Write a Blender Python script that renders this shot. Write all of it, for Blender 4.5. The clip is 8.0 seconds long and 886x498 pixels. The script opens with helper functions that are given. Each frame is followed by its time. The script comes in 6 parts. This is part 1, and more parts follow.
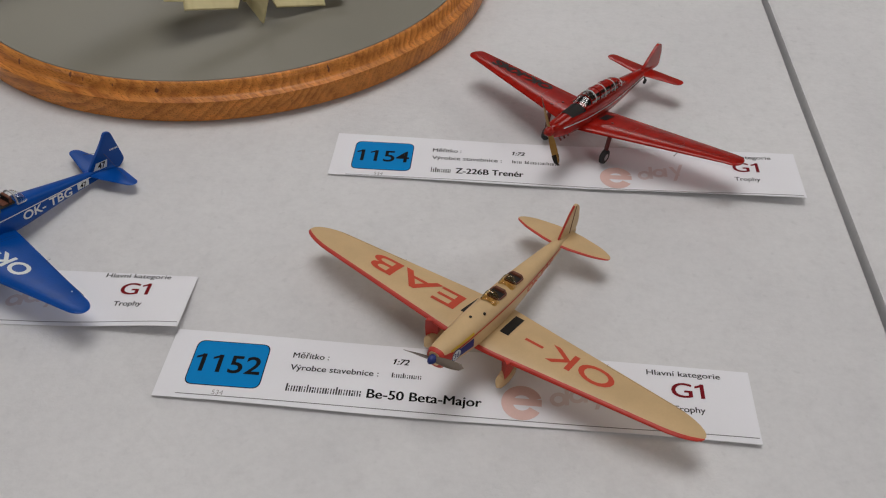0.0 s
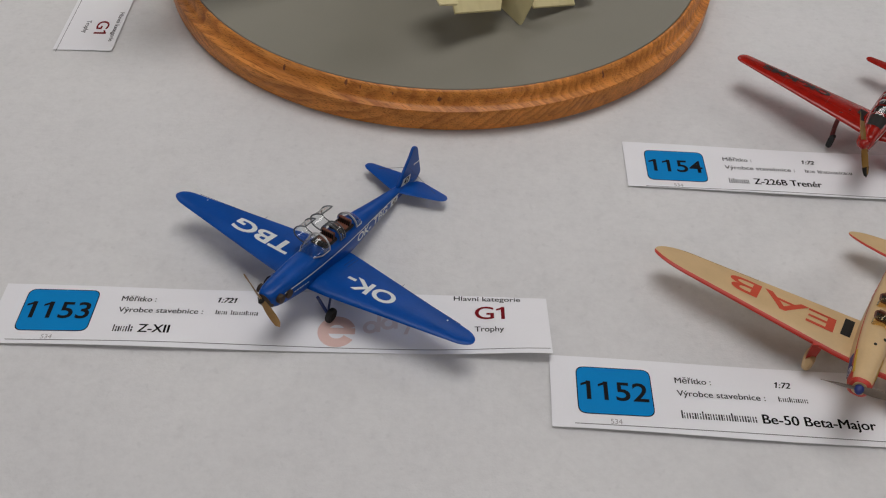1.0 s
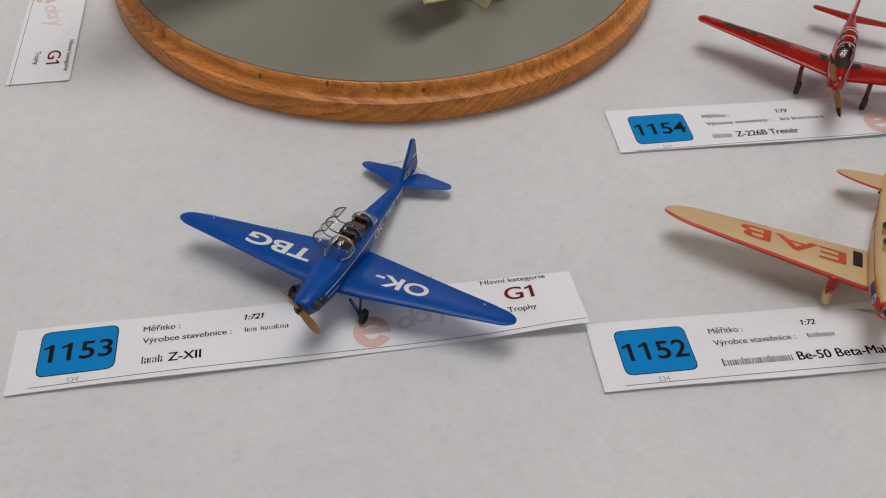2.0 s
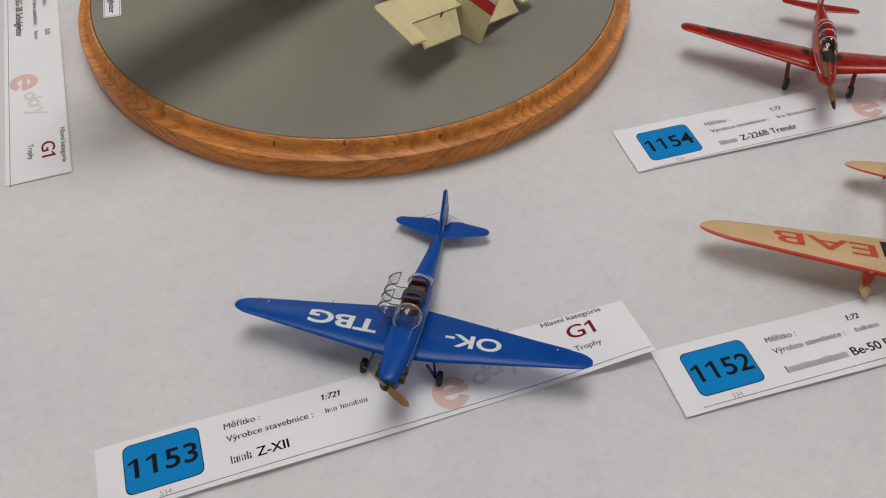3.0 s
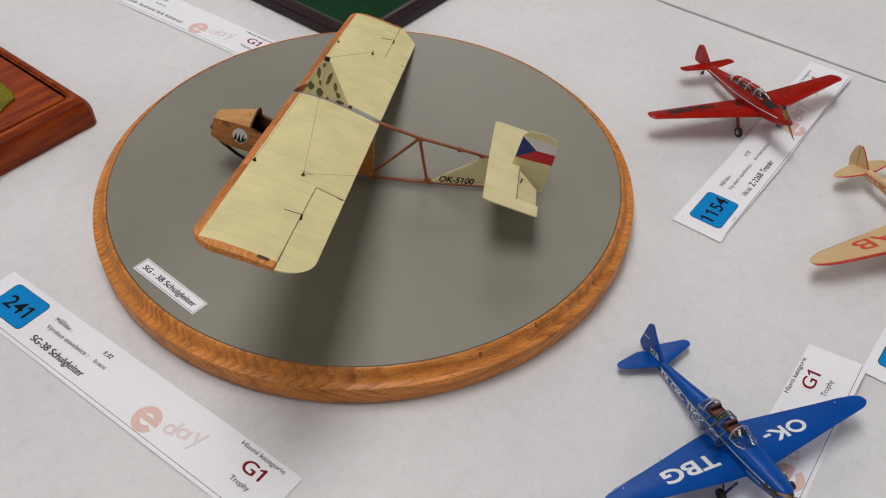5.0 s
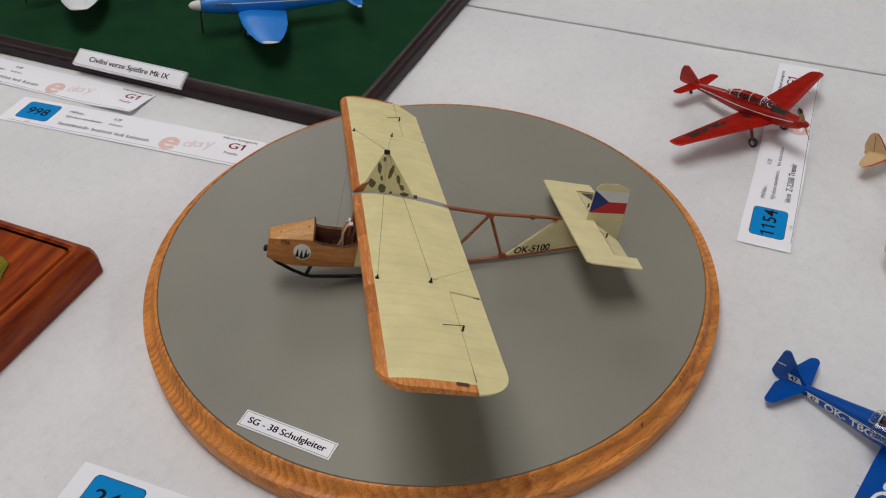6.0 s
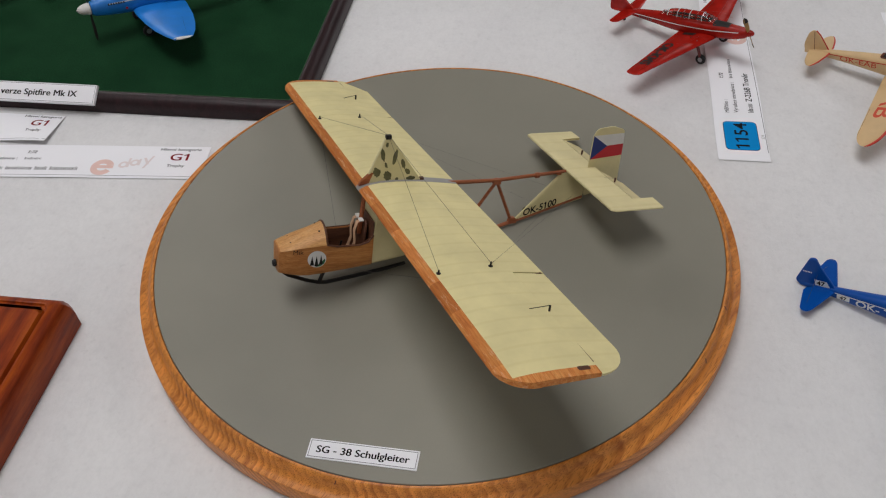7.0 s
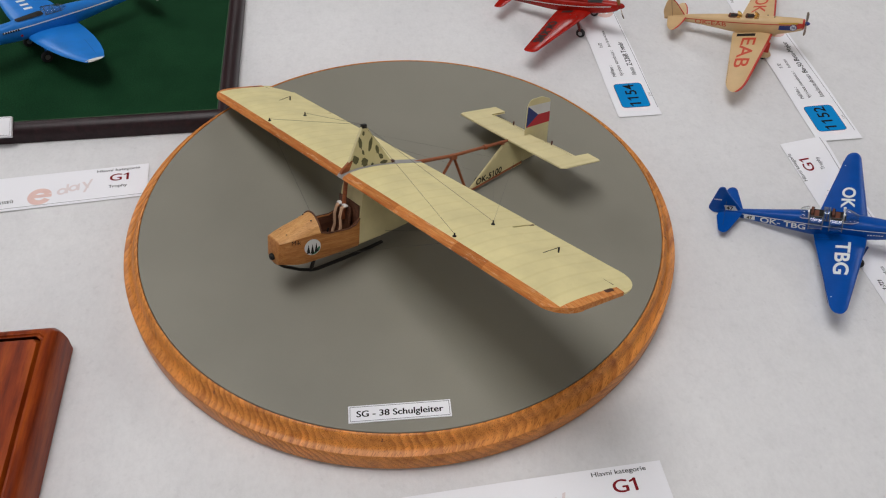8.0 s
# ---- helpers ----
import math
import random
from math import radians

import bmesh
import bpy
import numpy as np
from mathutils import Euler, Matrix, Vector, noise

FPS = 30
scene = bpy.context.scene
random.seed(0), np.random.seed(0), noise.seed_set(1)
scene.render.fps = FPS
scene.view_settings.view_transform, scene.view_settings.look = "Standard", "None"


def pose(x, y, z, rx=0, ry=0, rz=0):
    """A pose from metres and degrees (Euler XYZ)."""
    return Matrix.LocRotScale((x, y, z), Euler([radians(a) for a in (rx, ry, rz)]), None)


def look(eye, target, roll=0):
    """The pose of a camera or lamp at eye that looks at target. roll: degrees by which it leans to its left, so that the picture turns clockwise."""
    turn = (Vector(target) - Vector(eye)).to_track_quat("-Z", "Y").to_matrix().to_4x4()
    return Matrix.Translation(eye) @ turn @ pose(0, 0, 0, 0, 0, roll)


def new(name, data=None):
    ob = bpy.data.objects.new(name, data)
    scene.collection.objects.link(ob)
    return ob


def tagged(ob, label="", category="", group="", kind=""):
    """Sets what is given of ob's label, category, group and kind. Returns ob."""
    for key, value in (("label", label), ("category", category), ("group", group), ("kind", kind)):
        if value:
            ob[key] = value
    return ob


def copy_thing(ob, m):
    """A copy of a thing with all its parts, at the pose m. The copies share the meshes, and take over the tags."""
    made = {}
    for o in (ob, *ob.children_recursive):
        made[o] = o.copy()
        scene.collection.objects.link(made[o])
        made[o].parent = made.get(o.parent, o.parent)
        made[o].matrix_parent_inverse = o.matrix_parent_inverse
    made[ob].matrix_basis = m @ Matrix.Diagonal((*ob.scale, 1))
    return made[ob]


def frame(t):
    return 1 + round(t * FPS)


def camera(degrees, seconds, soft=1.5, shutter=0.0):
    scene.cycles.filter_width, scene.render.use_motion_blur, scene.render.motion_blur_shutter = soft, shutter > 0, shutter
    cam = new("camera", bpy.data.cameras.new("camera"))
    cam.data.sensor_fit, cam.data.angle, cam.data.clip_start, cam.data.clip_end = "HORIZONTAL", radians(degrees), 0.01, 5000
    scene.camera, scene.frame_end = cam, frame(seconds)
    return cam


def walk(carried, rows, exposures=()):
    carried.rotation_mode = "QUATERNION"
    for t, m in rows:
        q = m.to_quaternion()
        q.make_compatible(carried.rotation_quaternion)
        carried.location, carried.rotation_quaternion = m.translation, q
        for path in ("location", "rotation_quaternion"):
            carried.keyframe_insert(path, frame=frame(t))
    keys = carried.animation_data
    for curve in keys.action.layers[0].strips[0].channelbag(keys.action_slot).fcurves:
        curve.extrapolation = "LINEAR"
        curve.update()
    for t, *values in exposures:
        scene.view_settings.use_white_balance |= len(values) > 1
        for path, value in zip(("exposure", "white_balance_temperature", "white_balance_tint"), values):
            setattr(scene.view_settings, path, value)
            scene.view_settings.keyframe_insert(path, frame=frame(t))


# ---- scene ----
cam = camera(54.95, 8.0, soft=1.15)
PATH = [
    (0, (0.1161, -0.1638, 0.2487), (0.0859, 0.1877, -0.1056), 0.52),
    (0.2, (0.0920, -0.1589, 0.2487), (0.0569, 0.1867, -0.1109), -0.09),
    (0.5, (0.0357, -0.1536, 0.2530), (0.0166, 0.1855, -0.1139), 1.82),
    (0.7, (0.0053, -0.1538, 0.2576), (-0.0083, 0.1832, -0.1116), 2.13),
    (1, (-0.0402, -0.1542, 0.2621), (-0.0430, 0.1796, -0.1101), 3.06),
    (1.2, (-0.0554, -0.1495, 0.2621), (-0.0480, 0.1821, -0.1120), 2.45),
    (1.5, (-0.0686, -0.1528, 0.2586), (-0.0462, 0.1800, -0.1140), 1.97),
    (1.7, (-0.0753, -0.1560, 0.2573), (-0.0407, 0.1764, -0.1146), 1.80),
    (2.8, (-0.1130, -0.1466, 0.2629), (-0.0344, 0.1817, -0.1060), 0.73),
    (3, (-0.1296, -0.1282, 0.2784), (-0.0391, 0.1881, -0.0981), -0.49),
    (3.2, (-0.1443, -0.1067, 0.2851), (-0.0418, 0.2045, -0.0926), -1.46),
    (3.5, (-0.1486, -0.0680, 0.3046), (-0.0291, 0.2317, -0.0775), -4.20),
    (3.7, (-0.1514, -0.0453, 0.3160), (-0.0162, 0.2523, -0.0624), -4.31),
    (4, (-0.1615, -0.0152, 0.3190), (-0.0101, 0.2719, -0.0613), -5.05),
    (4.2, (-0.1813, 0.0060, 0.3188), (-0.0199, 0.2827, -0.0651), -5.08),
    (4.5, (-0.2378, 0.0236, 0.3267), (-0.0433, 0.2958, -0.0448), -4.84),
    (4.7, (-0.2834, 0.0274, 0.3381), (-0.0515, 0.2729, -0.0306), -1.18),
    (5.8, (-0.3744, 0.1337, 0.3382), (-0.0371, 0.2918, 0.0047), -0.60),
    (6, (-0.3681, 0.1650, 0.3352), (-0.0296, 0.3130, -0.0017), -1.32),
    (6.2, (-0.3585, 0.1819, 0.3362), (-0.0191, 0.3114, -0.0074), -0.50),
    (6.5, (-0.3521, 0.1937, 0.3339), (-0.0177, 0.3059, -0.0204), -2.09),
    (6.8, (-0.3578, 0.2235, 0.3315), (-0.0191, 0.3087, -0.0263), -2.18),
    (7, (-0.3655, 0.2480, 0.3351), (-0.0256, 0.3124, -0.0259), -3.70),
    (7.2, (-0.3715, 0.2696, 0.3434), (-0.0294, 0.3070, -0.0193), -4.24),
    (7.5, (-0.3809, 0.2934, 0.3507), (-0.0400, 0.2930, -0.0151), -3.14),
    (7.8, (-0.3959, 0.3161, 0.3566), (-0.0582, 0.2900, -0.0112), -1.11),
    (8, (-0.4061, 0.3284, 0.3573), (-0.0651, 0.2869, -0.0060), 0.67),
]
EXPOSURES = [(0, -0.48, 6420, 10), (1.0, -0.49, 6430, 10), (1.5, -0.46, 6440, 10), (2.8, -0.19, 6470, 10), (3, -0.31, 6480, 10), (3.5, -0.43, 6520, 10), (4, -0.32, 6560, 10), (4.5, -0.30, 6510, 10), (4.7, -0.16, 6450, 10), (6, -0.28, 6320, 10), (7, -0.33, 6300, 10), (7.5, -0.22, 6300, 10), (8, -0.16, 6280, 10)]
walk(cam, [(t, look(eye, target, roll)) for t, eye, target, roll in PATH], EXPOSURES)

# ---- light: an indoor hall, its rows of ceiling panels unseen and assumed ----
world = bpy.data.worlds.new("hall_air")
world.use_nodes = True
world.node_tree.nodes["Background"].inputs[0].default_value = (0.8, 0.85, 1.0, 1)
world.node_tree.nodes["Background"].inputs[1].default_value = 0.02
scene.world = world
CEIL = 2.3
LAMP_WATTS = 27.0
ROW_TURN = 31.7  # the assumed rows run aslant over the tables, turned to fit the shadow edges
ROW_U, ROW_N = Vector((math.cos(radians(ROW_TURN)), math.sin(radians(ROW_TURN)))), Vector((-math.sin(radians(ROW_TURN)), math.cos(radians(ROW_TURN))))
# Middle panel placed by the shadows; the outer ones are added fill.
PANELS = [tuple(ROW_U * u + ROW_N * v) for v in (-3.3, 0.60, 4.4) for u in (-3.8, 0.38, 3.9)]
for px, py in PANELS:
    data = bpy.data.lights.new("assumed_panel_light", "AREA")
    data.shape, data.size, data.size_y = "RECTANGLE", 1.6, 0.95
    data.energy, data.color = LAMP_WATTS, (1.0, 0.97, 0.95)
    lamp = new("assumed_panel_light", data)
    lamp.matrix_world = pose(px, py, CEIL - 0.05, 0, 0, ROW_TURN)


# ---- materials ----
def shader(name, rough=0.5, metal=0.0, spec=0.5):
    m = bpy.data.materials.new(name)
    m.use_nodes = True
    t = m.node_tree
    b = t.nodes["Principled BSDF"]
    b.inputs["Roughness"].default_value = rough
    b.inputs["Metallic"].default_value = metal
    b.inputs["Specular IOR Level"].default_value = spec
    return m, t, b


def node(t, kind, **ins):
    n = t.nodes.new(kind)
    for k, v in ins.items():
        n.inputs[k.replace("_", " ")].default_value = v
    return n


def coords(t, scale=(1, 1, 1)):
    c = t.nodes.new("ShaderNodeTexCoord")
    mp = t.nodes.new("ShaderNodeMapping")
    mp.inputs["Scale"].default_value = scale
    t.links.new(c.outputs["Object"], mp.inputs["Vector"])
    return mp.outputs["Vector"]


def ramp(t, fac, stops):
    r = t.nodes.new("ShaderNodeValToRGB")
    els = r.color_ramp.elements
    while len(els) < len(stops):
        els.new(0.5)
    for e, (p, c) in zip(els, stops):
        e.position, e.color = p, (*c, 1)
    t.links.new(fac, r.inputs["Fac"])
    return r.outputs["Color"]


def mixed(t, a, b, fac, kind="MIX"):
    m = t.nodes.new("ShaderNodeMix")
    m.data_type, m.blend_type = "RGBA", kind
    for sock, v in ((m.inputs[6], a), (m.inputs[7], b), (m.inputs[0], fac)):
        if isinstance(v, (int, float)):
            sock.default_value = v
        elif isinstance(v, tuple):
            sock.default_value = (*v, 1)
        else:
            t.links.new(v, sock)
    return m.outputs[2]


def bumped(t, b, height, strength, dist):
    n = t.nodes.new("ShaderNodeBump")
    n.inputs["Strength"].default_value = strength
    n.inputs["Distance"].default_value = dist
    t.links.new(height, n.inputs["Height"])
    t.links.new(n.outputs["Normal"], b.inputs["Normal"])


def paint(name, col, rough=0.4, var=0.12, size=0.012, bump=0.15, metal=0.0, spec=0.5, grain=0.0009):
    """Brush- or spray-painted surface: slow tone drift, fine grain, slight relief."""
    m, t, b = shader(name, rough, metal, spec)
    v = coords(t)
    slow = node(t, "ShaderNodeTexNoise", Scale=1 / size, Detail=4.0)
    fine = node(t, "ShaderNodeTexNoise", Scale=1 / grain, Detail=2.0)
    for n in (slow, fine):
        t.links.new(v, n.inputs["Vector"])
    lo = tuple(c * (1 - var) for c in col)
    hi = tuple(min(1, c * (1 + var)) for c in col)
    c1 = ramp(t, slow.outputs["Fac"], [(0.3, lo), (0.7, hi)])
    c2 = ramp(t, fine.outputs["Fac"], [(0.3, (1 - var * 0.6,) * 3), (0.75, (1, 1, 1))])
    t.links.new(mixed(t, c1, c2, 1.0, "MULTIPLY"), b.inputs["Base Color"])
    rr = t.nodes.new("ShaderNodeMapRange")
    rr.inputs["To Min"].default_value, rr.inputs["To Max"].default_value = rough * 0.8, min(1, rough * 1.25)
    t.links.new(slow.outputs["Fac"], rr.inputs["Value"])
    t.links.new(rr.outputs["Result"], b.inputs["Roughness"])
    if bump:
        bumped(t, b, fine.outputs["Fac"], bump, grain * 0.25)
    return m


def calc(t, kind, *values):
    """One Math node; numbers or sockets in, its socket out."""
    m = t.nodes.new("ShaderNodeMath")
    m.operation = kind
    for sock, v in zip(m.inputs, values):
        if isinstance(v, (int, float)):
            sock.default_value = v
        else:
            t.links.new(v, sock)
    return m.outputs[0]


def oak_material():
    """A ring turned from one oak board: the grain runs one way through it, so that long grain, slanting
    growth rings and end grain follow one another round the rim. Varnished."""
    m, t, b = shader("varnished_oak", 0.42, 0.0, 0.26)
    turn = t.nodes.new("ShaderNodeMapping")  # x along the grain, z across the growth rings
    turn.vector_type = "TEXTURE"
    turn.inputs["Rotation"].default_value = (radians(52), 0, radians(-30))
    t.links.new(coords(t), turn.inputs["Vector"])

    def stretched(scale, **ins):
        mp = t.nodes.new("ShaderNodeMapping")
        mp.inputs["Scale"].default_value = scale
        t.links.new(turn.outputs["Vector"], mp.inputs["Vector"])
        n = node(t, "ShaderNodeTexNoise", **ins)
        t.links.new(mp.outputs["Vector"], n.inputs["Vector"])
        return n.outputs["Fac"]

    bend = stretched((16, 55, 55), Scale=1.0, Detail=3.0, Roughness=0.55)
    split = t.nodes.new("ShaderNodeSeparateXYZ")
    t.links.new(turn.outputs["Vector"], split.inputs["Vector"])
    along = calc(t, "ADD", split.outputs["Z"], calc(t, "MULTIPLY", bend, 0.007))
    ring_pos = calc(t, "FRACT", calc(t, "MULTIPLY", along, 330.0))
    rings = ramp(t, ring_pos, [(0.0, (0.33, 0.092, 0.018)), (0.18, (0.74, 0.306, 0.066)), (0.55, (0.66, 0.254, 0.050)), (0.90, (0.42, 0.130, 0.024))])
    pores = stretched((190, 2300, 2300), Scale=1.0, Detail=2.0, Roughness=0.5)
    flame = stretched((30, 150, 150), Scale=1.0, Detail=4.0, Roughness=0.6)
    figured = stretched((24, 24, 24), Scale=1.0, Detail=3.0, Roughness=0.6)  # the rings show in some stretches only
    c = mixed(t, (0.61, 0.232, 0.045), rings, ramp(t, figured, [(0.38, (0.14, 0.14, 0.14)), (0.62, (0.78, 0.78, 0.78))]))
    c = mixed(t, c, ramp(t, pores, [(0.33, (0.42, 0.33, 0.27)), (0.47, (1, 1, 1))]), 0.75, "MULTIPLY")
    c = mixed(t, c, ramp(t, flame, [(0.28, (0.60, 0.48, 0.38)), (0.48, (0.97, 0.97, 0.97)), (0.72, (1.25, 1.20, 1.14))]), 0.9, "MULTIPLY")
    t.links.new(c, b.inputs["Base Color"])
    b.inputs["Coat Weight"].default_value = 0.08
    b.inputs["Coat Roughness"].default_value = 0.2
    bumped(t, b, pores, 0.15, 0.0003)
    return m


def wood(name, dark, mid, light, grain=(30, 400, 400), rough=0.4, knots=0.0, spec=0.5, coat=0.0, veneer=0.0):
    """Varnished wood with the grain along one axis; veneer: lengths of that many metres, of differing tone, laid along
    y, with pale glare patches painted over them.
    """
    m, t, b = shader(name, rough, 0.0, spec)
    v = coords(t, grain)
    warp = node(t, "ShaderNodeTexNoise", Scale=1.0, Detail=5.0, Roughness=0.6)
    t.links.new(v, warp.inputs["Vector"])
    fine = node(t, "ShaderNodeTexNoise", Scale=3.5, Detail=6.0, Roughness=0.7)
    t.links.new(v, fine.inputs["Vector"])
    c = ramp(t, warp.outputs["Fac"], [(0.28, dark), (0.48, mid), (0.7, light)])
    f = ramp(t, fine.outputs["Fac"], [(0.32, (0.62, 0.55, 0.5)), (0.55, (1, 1, 1))])
    c = mixed(t, c, f, 0.75, "MULTIPLY")
    if knots:
        k = node(t, "ShaderNodeTexVoronoi", Scale=15.0)
        t.links.new(coords(t), k.inputs["Vector"])
        kc = ramp(t, k.outputs["Distance"], [(0.05, (0.25, 0.14, 0.08)), (0.13, (1, 1, 1))])
        c = mixed(t, c, kc, knots, "MULTIPLY")
    if veneer:
        split = t.nodes.new("ShaderNodeSeparateXYZ")
        t.links.new(coords(t), split.inputs["Vector"])
        lengths = t.nodes.new("ShaderNodeTexVoronoi")
        lengths.voronoi_dimensions = "1D"
        lengths.inputs["Scale"].default_value = 1 / veneer
        t.links.new(split.outputs["Y"], lengths.inputs["W"])
        tone = t.nodes.new("ShaderNodeSeparateColor")
        t.links.new(lengths.outputs["Color"], tone.inputs["Color"])
        c = mixed(t, c, ramp(t, tone.outputs["Red"], [(0.0, (0.80, 0.74, 0.70)), (0.5, (1, 1, 1)), (1.0, (1.22, 1.34, 1.5))]), 1.0, "MULTIPLY")
        # Pale patches of glare, mixed into the veneer's base colour.
        glare_patches = node(t, "ShaderNodeTexNoise", Scale=1.0, Detail=4.0, Roughness=0.7)
        t.links.new(coords(t, (700, 110, 700)), glare_patches.inputs["Vector"])
        c = mixed(t, c, (0.74, 0.50, 0.32), ramp(t, glare_patches.outputs["Fac"], [(0.58, (0, 0, 0)), (0.70, (0.55, 0.55, 0.55))]))
    t.links.new(c, b.inputs["Base Color"])
    b.inputs["Coat Weight"].default_value = coat
    b.inputs["Coat Roughness"].default_value = 0.14
    bumped(t, b, fine.outputs["Fac"], 0.12, 0.0003)
    return m


def cloth_material():
    """White non-woven table cover: soft fibres, pressed rib weave, faint creases and stains."""
    m, t, b = shader("white_cloth", 0.92, 0.0, 0.2)
    v = coords(t)
    slow = node(t, "ShaderNodeTexNoise", Scale=9.0, Detail=5.0)
    mid = node(t, "ShaderNodeTexNoise", Scale=120.0, Detail=5.0, Roughness=0.65)
    fib = node(t, "ShaderNodeTexNoise", Scale=1400.0, Detail=3.0)
    for n in (slow, mid, fib):
        t.links.new(v, n.inputs["Vector"])
    stretch = node(t, "ShaderNodeTexNoise", Scale=1.0, Detail=5.0, Roughness=0.7)
    t.links.new(coords(t, (330, 420, 300)), stretch.inputs["Vector"])
    c = ramp(t, slow.outputs["Fac"], [(0.3, (0.675, 0.672, 0.680)), (0.7, (0.755, 0.752, 0.755))])
    c = mixed(t, c, ramp(t, mid.outputs["Fac"], [(0.28, (0.92, 0.92, 0.92)), (0.46, (0.975, 0.975, 0.975)), (0.66, (1, 1, 1))]), 1.0, "MULTIPLY")
    c = mixed(t, c, ramp(t, stretch.outputs["Fac"], [(0.3, (0.945, 0.945, 0.945)), (0.6, (1, 1, 1))]), 1.0, "MULTIPLY")
    specks = node(t, "ShaderNodeTexNoise", Scale=260.0, Detail=2.0, Roughness=0.5)
    t.links.new(v, specks.inputs["Vector"])
    c = mixed(t, c, ramp(t, specks.outputs["Fac"], [(0.24, (0.93, 0.93, 0.93)), (0.36, (1, 1, 1))]), 1.0, "MULTIPLY")
    t.links.new(c, b.inputs["Base Color"])
    crease = node(t, "ShaderNodeTexNoise", Scale=1.0, Detail=4.0, Roughness=0.6)
    t.links.new(coords(t, (26, 70, 40)), crease.inputs["Vector"])
    h = mixed(t, mid.outputs["Fac"], stretch.outputs["Fac"], 0.5)
    h = mixed(t, h, fib.outputs["Fac"], 0.25)
    h = mixed(t, h, crease.outputs["Fac"], 0.45)
    bumped(t, b, h, 0.5, 0.0009)
    b.inputs["Sheen Weight"].default_value = 0.1
    return m


def fabric_wing(name, col, pitch=0.0085):
    """Doped linen over ribs: rib shadows across the chord, fine weave, faint blotches."""
    m, t, b = shader(name, 0.6, 0.0, 0.35)
    v = coords(t)
    w = node(t, "ShaderNodeTexWave", Scale=1 / pitch / 6.283 * 2, Distortion=0.05, Detail=0.0)
    w.bands_direction = "Y"
    t.links.new(v, w.inputs["Vector"])
    slow = node(t, "ShaderNodeTexNoise", Scale=60.0, Detail=5.0, Roughness=0.6)
    fine = node(t, "ShaderNodeTexNoise", Scale=1500.0, Detail=2.0)
    for n in (slow, fine):
        t.links.new(v, n.inputs["Vector"])
    c = ramp(t, slow.outputs["Fac"], [(0.3, tuple(x * 0.9 for x in col)), (0.7, tuple(min(1, x * 1.06) for x in col))])
    c = mixed(t, c, ramp(t, w.outputs["Fac"], [(0.0, (0.96, 0.952, 0.925)), (0.13, (1, 1, 1))]), 1.0, "MULTIPLY")
    t.links.new(c, b.inputs["Base Color"])
    bumped(t, b, mixed(t, w.outputs["Fac"], fine.outputs["Fac"], 0.4), 0.10, 0.0003)
    return m


def camouflage():
    m, t, b = shader("cream_pylon_skin", 0.6, 0.0, 0.3)
    n = node(t, "ShaderNodeTexNoise", Scale=90.0, Detail=4.0)
    t.links.new(coords(t), n.inputs["Vector"])
    c = ramp(t, n.outputs["Fac"], [(0.3, (0.58, 0.52, 0.28)), (0.7, (0.66, 0.60, 0.35))])
    t.links.new(c, b.inputs["Base Color"])
    return m


def glass_material(name, tint=(1, 1, 1)):
    m, t, b = shader(name, 0.12)
    b.inputs["Transmission Weight"].default_value = 1.0
    b.inputs["IOR"].default_value = 1.42
    b.inputs["Base Color"].default_value = (*tint, 1)
    return m


def grass_material():
    m, t, b = shader("static_grass", 0.9, 0, 0.1)
    a = node(t, "ShaderNodeTexNoise", Scale=55.0, Detail=6.0)
    f = node(t, "ShaderNodeTexNoise", Scale=900.0, Detail=3.0)
    for n in (a, f):
        t.links.new(coords(t), n.inputs["Vector"])
    c = ramp(t, a.outputs["Fac"], [(0.3, (0.10, 0.11, 0.015)), (0.5, (0.23, 0.20, 0.02)), (0.7, (0.30, 0.24, 0.03))])
    c = mixed(t, c, ramp(t, f.outputs["Fac"], [(0.3, (0.45, 0.45, 0.4)), (0.6, (1, 1, 1))]), 1.0, "MULTIPLY")
    t.links.new(c, b.inputs["Base Color"])
    bumped(t, b, f.outputs["Fac"], 1.0, 0.001)
    return m


def felt_material():
    m, t, b = shader("green_felt", 0.95, 0, 0.1)
    a = node(t, "ShaderNodeTexNoise", Scale=40.0, Detail=6.0)
    f = node(t, "ShaderNodeTexNoise", Scale=1100.0, Detail=4.0)
    for n in (a, f):
        t.links.new(coords(t), n.inputs["Vector"])
    c = ramp(t, a.outputs["Fac"], [(0.3, (0.0055, 0.034, 0.0125)), (0.7, (0.0090, 0.047, 0.0175))])
    c = mixed(t, c, ramp(t, f.outputs["Fac"], [(0.35, (0.65, 0.65, 0.65)), (0.7, (1.25, 1.25, 1.25))]), 1.0, "MULTIPLY")
    t.links.new(c, b.inputs["Base Color"])
    bumped(t, b, f.outputs["Fac"], 0.3, 0.0004)
    return m


CLOTH = cloth_material()
PAPER = paint("card_paper", (0.85, 0.85, 0.885), 0.75, 0.02, 0.05, 0.06, spec=0.25)
INK = paint("black_ink", (0.008, 0.008, 0.009), 0.75, 0.05, bump=0, spec=0.12)
INK_GREY = paint("grey_ink", (0.06, 0.06, 0.065), 0.75, 0.05, bump=0, spec=0.12)
INK_LINE = paint("grey_cut_line_ink", (0.16, 0.155, 0.16), 0.75, 0.05, bump=0, spec=0.12)
INK_PALE = paint("pale_grey_ink", (0.38, 0.36, 0.37), 0.75, 0.05, bump=0, spec=0.12)
INK_RED = paint("dark_red_ink", (0.20, 0.008, 0.014), 0.75, 0.05, bump=0, spec=0.12)
INK_BLUE = paint("badge_blue_ink", (0.0, 0.235, 0.60), 0.7, 0.05, 0.02, bump=0, spec=0.15)
